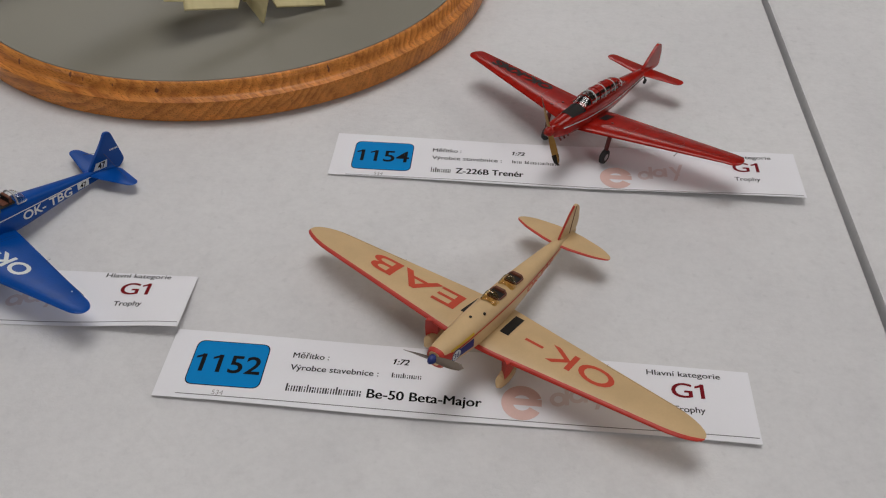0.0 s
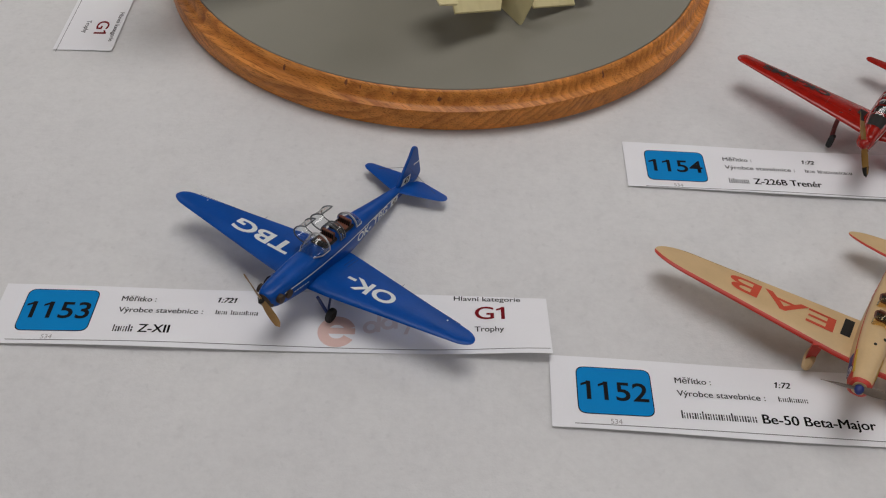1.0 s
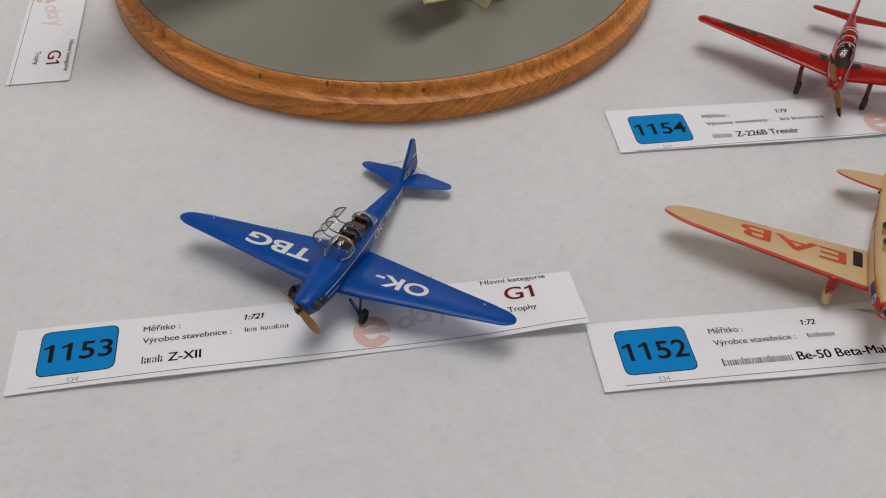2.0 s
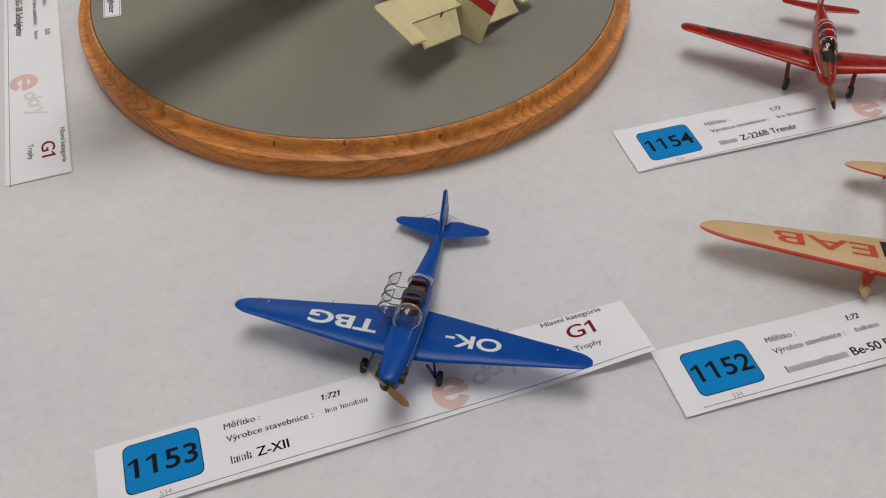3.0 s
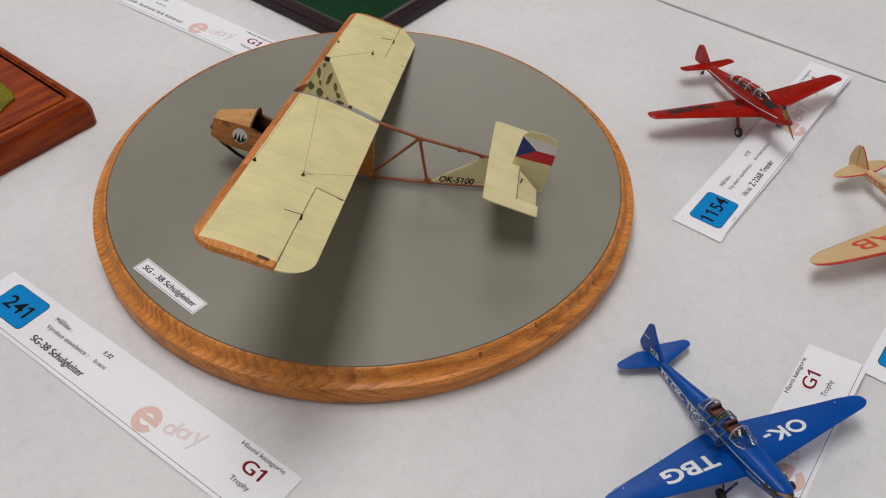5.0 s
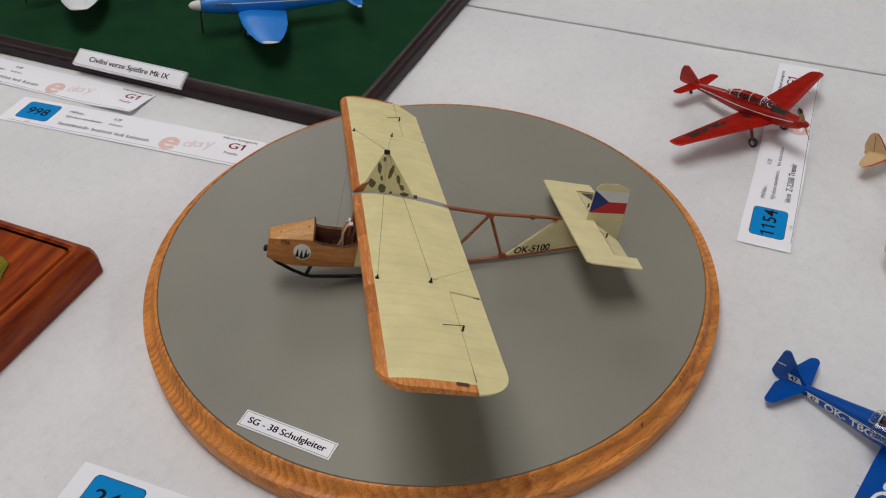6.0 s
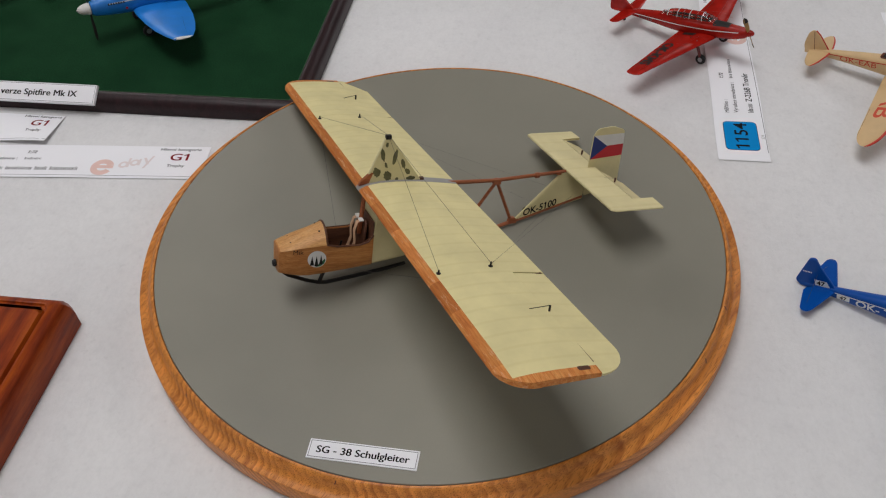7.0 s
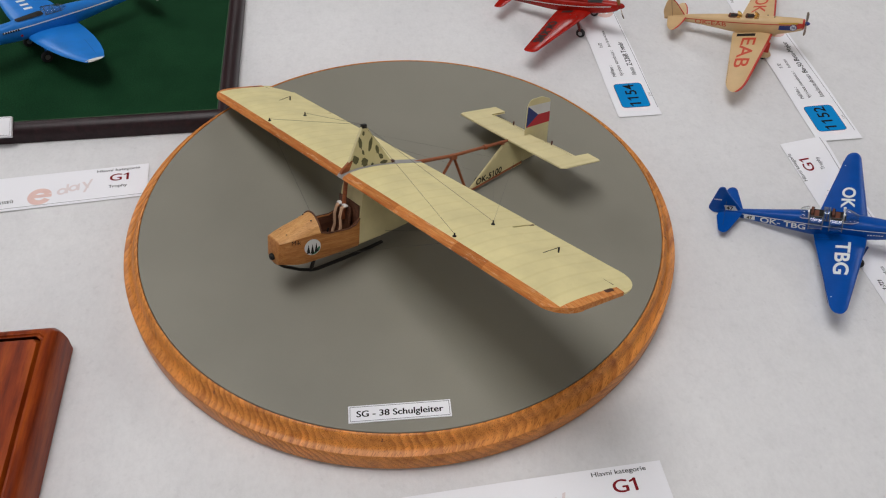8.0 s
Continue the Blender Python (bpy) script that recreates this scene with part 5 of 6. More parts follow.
def blue_monoplane():
    ob = thing("blue_model_aircraft", "glossy blue low-wing model aircraft with opened clear canopies", "model aircraft", pose(-0.0906, 0.0582, 0.0160, 0, -12.0, -118.2), group="small model aircraft")
    st = [(30.5, 1.6, -2.0, 1.4), (29.5, 3.0, -3.6, 2.2), (26, 4.2, -5.2, 3.0), (18, 5.0, -6.6, 4.0), (10, 5.5, -7.6, 4.8), (0, 5.7, -8.2, 5.2), (-12, 5.5, -8.3, 5.6), (-22, 4.9, -7.6, 5.8), (-40, 3.3, -5.0, 4.2), (-60, 1.7, -2.5, 2.6), (-74, 0.7, -0.6, 1.6)]
    part("fuselage", fuselage(st, 3.2), BLUE, ob, "glossy blue fuselage")
    w = Wing([(3.0, 11.4, -17.3, -5.4), (14, 10.7, -15.2, -4.9), (66, 4.4, -4.2, -2.1), (70.4, 3.8, -3.5, -1.8)], 0.12, 5.5)
    w_right = Wing([(3.0, 11.4, -17.3, -5.4), (14, 10.7, -15.2, -4.9), (64.5, 4.4, -4.2, -2.1), (68.9, 3.8, -3.5, -1.8)], 0.12, 5.5)
    for s in (1, -1):
        part("wing", (w if s > 0 else w_right).mesh(s), BLUE, ob, "tapered blue wing")
        panel_line(w, [(-10.6, 33), (-5.2, 62)], s, BLUE_DARK, ob)
        panel_line(w, [(-10.6, 33), (-12.6, 33.2)], s, BLUE_DARK, ob)
        panel_line(w, [(-6.5, 9), (-14.5, 9)], s, BLUE_DARK, ob)
        panel_line(w, [(-6.5, 10.6), (-14.5, 10.6)], s, BLUE_DARK, ob)
        for y in (57,):
            part("rivet", lathe([(0.05, 0.16), (0.3, 0.12), (0.35, -0.1)], 8, "z", (-4.0, s * y, w.top(-4.0, y))), WHITE, ob)
        side_stripe(st, [(24, 0.6), (2, 1.2), (-22, 1.6), (-64, 1.2)], 0.22, s, WHITE, ob, p=3.2)
        bm = letters("OK- TBG", 3.9, 0.02, 25.0, "CENTER")
        side_shape(bm, st, -34.0, -2.9, s, WHITE, ob, "registration", slope=-0.012, p=3.2)
        side_shape(flat_shape([(-3.1, -1.5), (3.1, -1.5), (3.1, 1.5), (-3.1, 1.5)]), st, -52.6, -0.5, s, WHITE, ob, "number_panel", p=3.2)
        side_shape(letters("47", 2.2, 0.03), st, -52.6, -1.6, s, BLACK, ob, "racing_number", 0.2, p=3.2)
        side_shape(joined(*[bar(i * 1.4, 0, i * 1.4 + 0.9, 0.55) for i in range(6)]), st, 19 - (8 if s < 0 else 0), -2.0, s, WHITE, ob, "small_print", p=3.2)
        side = lambda u, v: (-63.4 - s * u, s * 0.95, 4.0 + v)  # noqa: E731
        part("number_panel", drape(flat_shape([(-4.0, -1.8), (3.2, -1.8), (3.8, 1.8), (-2.2, 1.8)] if s > 0 else [(-3.2, -1.8), (4.0, -1.8), (2.2, 1.8), (-3.8, 1.8)]), side), WHITE, ob)
        part("racing_number", drape(letters("47", 2.7, 0.03), lambda u, v: (-64.0 - s * u, s * 1.02, 2.7 + v)), BLACK, ob)
        part("small_print", drape(joined(*[bar(i * 0.75 - 2.0, 0, i * 0.75 - 1.5, 0.8) for i in range(6)]), lambda u, v: (-71.0 - s * u, s * 0.8, 9.2 + v)), WHITE, ob)
        for k in (0, 4.4):
            part("engine_cylinder", joined(*[lathe([(0.3, 0), (1.8, 0.05), (1.8, 0.3), (0.3, 0.35)], 12, "y", (26.4 - k, s * (3.3 + 0.45 * i), -0.2 - 0.1 * k)) for i in range(5)]), ENGINE, ob, "dark finned engine cylinder")
        # split undercarriage
        wx, wy, wz = 8.6, 14.0, -15.2
        part("gear_leg", tube([(12.0, s * 10.5, -6.0), (wx, s * (wy - 0.6), wz)], 0.65, 8), BLUE_DARK, ob)
        part("gear_leg", tube([(2.5, s * 10.5, -6.4), (wx - 0.3, s * (wy - 0.8), wz)], 0.45, 8), BLUE_DARK, ob)
        wheel(ob, (wx, s * (wy + 0.8), wz), 3.1, 2.2, BLACK)
    wing_text("OK-", w, 7.0, 21.6, -0.4, 14.6, 1, WHITE, ob, 0.025)
    wing_text("TBG", w, 7.4, 27.4, -0.6, 11.8, -1, WHITE, ob, 0.025)
    h = Wing([(0.3, -56.5, -65.5, 1.2), (3, -57.0, -70.0, 1.4), (6, -58.0, -70.8, 1.5), (20.8, -63.0, -67.5, 2.2)], 0.09, 2.5, 0.0)
    stabiliser(h, BLUE, ob)
    tailfin([(-56.8, 1.9), (-65.4, 14.6), (-67.4, 18.8), (-70.4, 18.2), (-76.8, 2.2), (-73.4, -1.0)], 1.3, BLUE, ob, "blue fin and rudder")
    for s in (1, -1):
        part("bracing_wire", tube([(-66, s * 0.6, 9.0), (-66, s * 15, 1.9)], 0.09, 4), WIRE, ob)
    part("tail_skid", tube([(-64, 0, -1.4), (-68.5, 0, -1.6)], 0.5, 6), BLUE_DARK, ob)
    # cockpits
    for x0, x1 in ((-1.0, -9.5), (-12.5, -20.5)):
        # The opening's shade is a flat black patch on the closed fuselage.
        part("cockpit_dark_patch", drape(flat_shape(rounded([(x0, -3.9), (x1, -3.9), (x1, 3.9), (x0, 3.9)], 1.6)), lambda u, v: (u, v, interp(u, [(10, 5.0), (0, 5.4), (-12, 5.8), (-22, 6.0)])[0] + 0.05 - 0.055 * v * v * 0.25), 6), BLACK, ob, "flat black patch painted for the dark of an open cockpit")
        seat_ob = part("seat", joined(box(x1 + 1.0, x1 + 2.4, -2.9, 2.9, 4.6, 8.6, 0.6), box(x1 + 1.2, x1 + 5.4, -2.8, 2.8, 4.8, 6.2, 0.5)), COCKPIT, ob, "red-brown padded seat")
        part("seat_ribs", joined(*[box(x1 + 2.3, x1 + 2.75, -2.4 + k * 0.95, -1.9 + k * 0.95, 5.6, 8.3, 0.1) for k in range(6)]), BLACK, seat_ob)
    hood("windscreen", 5.6, -2.2, 4.9, 4.9, 5.0, ob, GLASS, (-2.2,), STEEL, 0.05, 1.0, bow=0.36)
    hood("canopy_middle", -9.6, -12.6, 4.6, 5.0, 4.6, ob, GLASS, (-9.6, -11.1, -12.6), FRAME_GREY, bow=0.30)
    hood("canopy_rear", -20.5, -25.0, 4.5, 5.2, 4.2, ob, GLASS, (-20.5,), STEEL, 1.0, 0.25, bow=0.36)
    for x0, x1 in ((-2.6, -9.2), (-13.0, -20.0)):
        hood("opened_hood", x0, x1, 3.8, 1.2, 6.4, ob, GLASS, (x0, x1), FRAME_GREY, roll=100, hinge=(-5.0, 1.2), arc=(6, 180), bow=0.26)
    part("engine_face", loft([ring(30.9, 1.4, -2.6, 0.9, 16), ring(30.4, 2.6, -3.7, 1.7, 16), ring(28.6, 3.4, -4.6, 0.4, 16)]), ENGINE, ob, "dark engine front")
    propeller(ob, (31.2, 0, -0.3), 23.0, 46, BRASS_WOOD, BLACK, (1.0, 1.8))
    return ob


def cream_monoplane():
    ob = thing("cream_model_aircraft", "cream and red low-wing model aircraft with two open cockpits", "model aircraft", pose(0.1157, 0.0362, 0.0195, 0, -11.5, -119.9), group="small model aircraft")
    st = [(34.5, 2.1, -3.2, 1.8), (33.5, 3.3, -4.8, 2.5), (29, 3.9, -6.2, 3.2), (20, 4.6, -8.2, 3.6), (10, 5.1, -9.4, 4.0), (0, 5.3, -9.7, 4.2), (-12, 5.1, -8.6, 4.3), (-22, 4.5, -6.8, 4.3), (-38, 3.2, -3.8, 3.8), (-54, 1.9, -1.6, 3.0), (-66, 0.8, -0.4, 2.2)]
    part("fuselage", fuselage(st, 2.7), CREAM, ob, "cream fuselage with a red side line")
    w = Wing([(3.0, 13.2, -14.6, -8.4), (10, 12.8, -14.0, -8.4), (68, 6.8, -7.8, -7.4), (83.8, 5.2, -6.4, -7.1)], 0.12, 14.0)
    for s in (1, -1):
        part("wing", w.mesh(s), CREAM, ob, "tapered cream wing")
        part("edge_stripe", lead_stripe(w, s, 0.045), TRIM_RED, ob, "red painted leading edge")
        wing_patch_mark(w, [(2.0, 6.6), (-11.0, 6.2), (-11.0, 9.8), (2.0, 10.2)], s, BLACK, ob, "walkway_patch")
        panel_line(w, [(-9.7, 44), (-6.7, 74)], s, COCKPIT, ob, 0.07)
        panel_line(w, [(-9.7, 44), (-10.9, 44)], s, COCKPIT, ob, 0.07)
        side_stripe(st, [(30, 0.2), (10, 0.6), (-12, 0.9), (-36, 1.2), (-58, 1.6)], 0.28, s, TRIM_RED, ob, p=2.7)
        side_shape(letters("OK-EAB", 3.3, 0.005, 23.0), st, -31.0, -2.2, s, LETTER_RED, ob, "registration", slope=-0.05, p=2.7)
        side_shape(flat_shape([(-5.4, -2.4), (5.6, -3.2), (5.0, 0.7), (-5.0, 0.8)]), st, 22.5, -1.0, s, NAVY, ob, "nose_flash", p=2.7)
        side_shape(flat_shape([(-6.5, -0.35), (6.5, -0.35), (6.5, 0.6), (-6.5, 0.45)]), st, 23.5, 1.2, s, YELLOW, ob, "nose_flash", p=2.7)
        side_shape(flat_shape([(-2.4, -2.4), (2.0, -1.6), (2.4, 1.6), (-2.4, 2.2)]), st, 31.4, -0.6, s, TRIM_RED, ob, "nose_flash", 0.1, p=2.7)
        side_shape(circle(0, 0, 2.5), st, 27.0, -1.8, s, WHITE, ob, "race_disc", 0.16, p=2.7)
        side_shape(flat_ring(0, 0, 2.1, 2.55), st, 27.0, -1.8, s, NAVY, ob, "race_disc_line", 0.2, p=2.7)
        side_shape(letters("36", 2.2, 0.02), st, 27.0, -2.9, s, NAVY, ob, "race_number", 0.2, p=2.7)
        # trousered undercarriage
        part("gear_fairing", loft([[(14.0 - k, s * (15.5 + 1.7 * q), z), (11.0 - k, s * (15.5 - 1.9 * q), z), (6.0, s * (15.5 - 1.4 * q), z), (2.5 + k, s * 15.5, z), (6.0, s * (15.5 + 1.4 * q), z), (11.0 - k, s * (15.5 + 1.9 * q), z)] for z, q, k in ((-7.4, 1.0, 0), (-11.0, 0.95, 0.4), (-15.0, 0.85, 1.2), (-18.0, 0.7, 2.2))]), TRIM_RED, ob, "red trouser fairing")
        part("wheel_spat", moved(loft([ring(x, hw, zb, zt, 12, 2) for x, hw, zb, zt in ((14.5, 0.5, -19.0, -17.4), (13.0, 1.8, -20.2, -14.6), (9.5, 2.2, -20.6, -13.6), (5.5, 1.9, -20.0, -14.0), (1.5, 0.5, -17.4, -15.8))]), Matrix.Translation((0, s * 15.5 * MM, 0))), CREAM, ob, "cream wheel spat")
        wheel(ob, (9.0, s * 15.5, -19.0), 2.8, 1.6, BLACK)
    wing_text("OK", w, 9.4, 25.6, -1.2, 24.6, 1, LETTER_RED, ob, 0.012)
    wing_patch_mark(w, [(-1.9, 15.6), (-0.5, 15.6), (-0.5, 22.8), (-1.9, 22.8)], 1, LETTER_RED, ob, "wing_letters")
    wing_text("EAB", w, 9.6, 41.0, -1.2, 12.6, -1, LETTER_RED, ob, 0.012)
    h = Wing([(0.3, -49.0, -63.0, 1.7), (6, -49.6, -62.4, 1.7), (20.8, -53.0, -59.5, 1.7)], 0.09, 8.0, 0.0)
    stabiliser(h, CREAM, ob, TRIM_RED)
    tailfin([(-51.0, 2.8), (-56.6, 12.4), (-60.5, 16.2), (-63.8, 14.0), (-66.6, 6.0), (-66.0, 1.2), (-62.0, 1.2)], 1.2, CREAM, ob, "cream fin and rudder")
    part("rudder_line", joined(*[plate([(-59.6, 2.2), (-60.1, 15.2), (-60.35, 15.2), (-59.85, 2.2)], UPRIGHT, 0.2, s * 0.68) for s in (1, -1)]), COCKPIT, ob)
    part("fin_edge", tube([(-51.0, 0, 3.2), (-56.6, 0, 12.6), (-59.3, 0, 15.5)], 0.42, 6), TRIM_RED, ob)
    part("tail_skid", tube([(-58, 0, -0.8), (-63, 0, -6.6)], 0.45, 6), BLACK, ob)
    part("nose_ring", loft([ring(x, smooth_row(x, st)[0] + 0.12, smooth_row(x, st)[1] - 0.12, smooth_row(x, st)[2] + 0.12, 20, 2.7) for x in (34.4, 33.9, 33.0)]), TRIM_RED, ob, "red painted nose ring")
    for x in (-2.5, -14.5):
        well = rounded([(x + 2.0, -2.7), (x - 4.0, -2.9), (x - 4.0, 2.9), (x + 2.0, 2.7)], 1.8)
        # Flat black patch painted for the dark inside the opening.
        part("cockpit_dark_patch", drape(flat_shape(well), lambda u, v: (u, v, smooth_row(u, st)[2] + 0.06 - 0.03 * v * v), 6), BLACK, ob, "flat black patch painted for the dark of an open cockpit")
        part("cockpit_padding", tube([(u, v, smooth_row(u, st)[2] + 0.1 - 0.03 * v * v) for u, v in well + well[:1]], 0.35, 6), COCKPIT, ob)
        part("seat", box(x - 4.0, x - 2.6, -2.2, 2.2, 2.0, 5.3, 0.6), COCKPIT, ob)
        hood("windscreen", x + 5.4, x + 2.2, 3.3, smooth_row(x + 3, st)[2] - 1.2, 4.6, ob, GLASS_AMBER, (), CREAM, 0.25, 1.0, rails=False)
    for x, y in ((13.5, 0.0), (8.5, 2.6)):
        part("filler_cap", lathe([(0.05, 0.35), (0.5, 0.3), (0.55, -0.4)], 10, "z", (x, y, smooth_row(x, st)[2] - 0.05 * y * y)), BLACK, ob)
    propeller(ob, (35.2, 0, -0.4), 24.0, 105, PROP_GREY, NAVY, (1.6, 2.6))
    return ob


def red_monoplane():
    ob = thing("red_model_aircraft", "glossy dark red low-wing trainer model with a long framed canopy", "model aircraft", pose(0.1595, 0.1692, 0.0178, 0, -10.8, -123.1), group="small model aircraft")
    st = [(43.0, 2.2, -2.8, 1.8), (41.5, 3.2, -4.0, 2.4), (36, 3.9, -5.6, 3.0), (26, 4.6, -6.8, 4.0), (14, 5.2, -7.6, 4.8), (2, 5.3, -7.4, 5.0), (-10, 4.9, -6.4, 5.0), (-22, 4.0, -4.6, 4.6), (-38, 2.6, -2.2, 3.6), (-52, 1.4, -0.4, 2.6), (-60, 0.7, 0.4, 1.8)]
    part("fuselage", fuselage(st), RED, ob, "glossy red fuselage with a white side line")
    w = Wing([(3.0, 22.5, -5.0, -6.0), (9, 21.4, -4.8, -5.4), (66, 7.2, -4.4, -2.4), (71.8, 6.2, -4.0, -2.1)], 0.12, 3.2)
    w_right = w
    w_left = Wing([(3.0, 22.5, -5.0, -6.0), (9, 21.4, -4.8, -5.3), (66, 7.2, -4.4, -0.4), (71.8, 6.2, -4.0, 0.0)], 0.12, 3.2)
    for s in (1, -1):
        w = w_left if s > 0 else w_right
        part("wing", w.mesh(s), RED, ob, "tapered red wing")
        wing_patch_mark(w, [(10.0, 6.4), (1.0, 6.0), (0.6, 9.6), (9.0, 9.8)], s, BLACK, ob, "walkway_patch")
        panel_line(w, [(-1.2, 12), (-2.2, 64)], s, BLACK, ob, 0.1)
        panel_line(w, [(-1.6, 38), (-4.3, 38)], s, BLACK, ob, 0.09)
        panel_line(w, [(5.0, 24), (17.0, 24)], s, RED_DARK, ob, 0.07)
        panel_line(w, [(4.0, 46), (12.5, 46)], s, RED_DARK, ob, 0.07)
        panel_line(w, [(13.6, 10), (3.0, 66)], s, RED_DARK, ob, 0.08)
        side_stripe(st, [(38, 0.4), (20, -0.4), (-2, -0.2), (-34, 1.0), (-50, 1.4)], 0.26, s, WHITE, ob)
        side_shape(joined(*[bar(i * 1.9, 0, i * 1.9 + 1.2, 2.0) for i in range(6)]), st, -31.0 + 5.5 * s, -1.2, s, RED_DARK, ob, "side_print", slope=-0.05)
        part("gear_leg", tube([(15.0, s * 16.0, -3.2), (16.5, s * (16.3 if s > 0 else 15.4), -10.5), (17.0, s * (16.6 if s > 0 else 14.6), -15.2)], 1.05, 8), RED_DARK, ob, "red undercarriage leg")
        part("gear_fork", tube([(17.0, s * (16.4 if s > 0 else 14.4), -13.8), (17.0, s * (15.2 if s > 0 else 13.2), -15.8)], 0.5, 6), STEEL, ob)
        wheel(ob, (17.2, s * (16.6 if s > 0 else 14.2), -15.8 if s > 0 else -17.2), 3.5, 2.6)
        part("fuel_cap", lathe([(0.05, 0.3), (0.55, 0.25), (0.6, -0.4)], 10, "z", (9.5, s * 13.2, w.top(9.5, 13.2))), RED_DARK, ob)
    part("pitot_tube", tube([(8.0, 46, -2.4), (13.5, 46, -3.4)], 0.3, 6), STEEL, ob)
    wing_text("OK-KMS", w_right, 6.6, 34.0, 1.4, 24.5, -1, BLACK, ob, 0.05)
    h = Wing([(0.3, -38.5, -50.5, 1.8), (20.6, -43.0, -50.0, 2.2)], 0.09, 2.5, 0.0)
    stabiliser(h, RED, ob)
    tailfin([(-41.5, 2.6), (-50.0, 10.5), (-53.5, 13.6), (-57.5, 13.4), (-60.0, 9.0), (-61.5, 0.8), (-56.0, -0.2)], 1.4, RED, ob, "red fin and rudder")
    part("tail_light", lathe([(0.05, 0.7), (0.5, 0.4), (0.6, -0.2)], 8, "z", (-55.5, 0, 13.5)), WHITE, ob)
    part("tail_strut", tube([(-47, 0, 0.2), (-50.4, 0, -5.0)], 0.4, 6), BLACK, ob)
    wheel(ob, (-50.6, 0, -5.6), 1.4, 1.1, BLACK)
    part("anti_glare_panel", drape(flat_shape(rounded([(31.0, -3.0), (20.0, -4.0), (20.0, 4.0), (31.0, 3.0)], 0.8)), lambda u, v: (u, v, glare_z(u, v, st) + 0.10), 6), BLACK, ob, "black anti-glare panel")
    # Dark under the canopy, painted as a flat black patch.
    part("cockpit_dark_patch", drape(flat_shape(rounded([(17.5, -3.4), (-12.0, -3.2), (-12.0, 3.2), (17.5, 3.4)], 1.6)), lambda u, v: (u, v, smooth_row(u, st)[2] + 0.08 - 0.03 * v * v), 6), BLACK, ob)
    for x in (7.0, -6.5):
        part("seat", box(x - 3.5, x - 2.2, -2.4, 2.4, 3.6, 8.0, 0.6), COCKPIT, ob)
    canopy_long(ob)
    propeller(ob, (43.6, 0, -0.5), 31.5, 28, PROP_OCHRE, RED, (2.3, 3.6), BLACK)
    for k in range(3):
        part("exhaust_stub", tube([(37 - 3.2 * k, 1.6, -4.6), (36 - 3.2 * k, 2.6, -6.6)], 0.5, 6), RED_DARK, ob)
    return ob


def glare_z(u, v, st, p=2.4):
    hw, zb, zt = smooth_row(u, st)
    yn = min(0.97, abs(v) / hw)
    return (zb + zt) / 2 + (zt - zb) / 2 * (1 - yn**p) ** (1 / p)


def canopy_long(parent):
    """A long greenhouse canopy with a stepped outline and painted bows."""
    line = [(20.5, 0.15), (16.0, 3.2), (12.5, 4.3), (4.0, 4.6), (-6.0, 4.4), (-13.0, 3.3), (-18.5, 0.5), (-20.0, 0.1)]

    def arch(x, off):
        hgt = interp(x, line)[0]
        hw = 3.8 - max(0, -x - 8) * 0.09
        return [Vector((x, math.cos(math.pi * i / 14) * (hw + off), 4.3 + max(0.1, math.sin(math.pi * i / 14) ** 0.8 * (hgt + off)))) for i in range(15)]

    xs = [20.5, 18, 16, 14, 12.5, 8, 4, 0, -3, -6, -9.5, -13, -16.5, -20]
    ob = part("canopy", loft([arch(x, 0) + arch(x, -0.3)[::-1] for x in xs]), GLASS, parent, "clear canopy with pale and red bars")
    for x, m in ((16.0, RED), (12.0, WHITE), (8.0, RED), (3.0, WHITE), (-2.0, RED), (-6.0, WHITE), (-10.0, RED), (-13.5, WHITE)):
        part("canopy_bow", tube(arch(x, 0.12), 0.22, 6), m, ob)
    for xa, xb in ((12.0, 8.3), (7.7, 3.3), (2.7, -1.7), (-2.3, -5.7), (-6.3, -9.7), (-10.3, -13.2)):
        part("roof_panel", loft([arch(xa + (xb - xa) * k / 3, 0.10)[4:11] + arch(xa + (xb - xa) * k / 3, -0.1)[4:11][::-1] for k in range(4)]), RED, ob, "red painted canopy roof panel")
    for i in (2, 12):
        part("canopy_rail", tube([arch(x, 0.12)[i] for x in xs[2:-2]], 0.2, 6), RED, ob)
    for i in (0, 14):
        part("canopy_sill", tube([arch(x, 0.15)[i] for x in xs], 0.35, 6), RED, ob)
    return ob


blue_monoplane()
cream_monoplane()
red_monoplane()


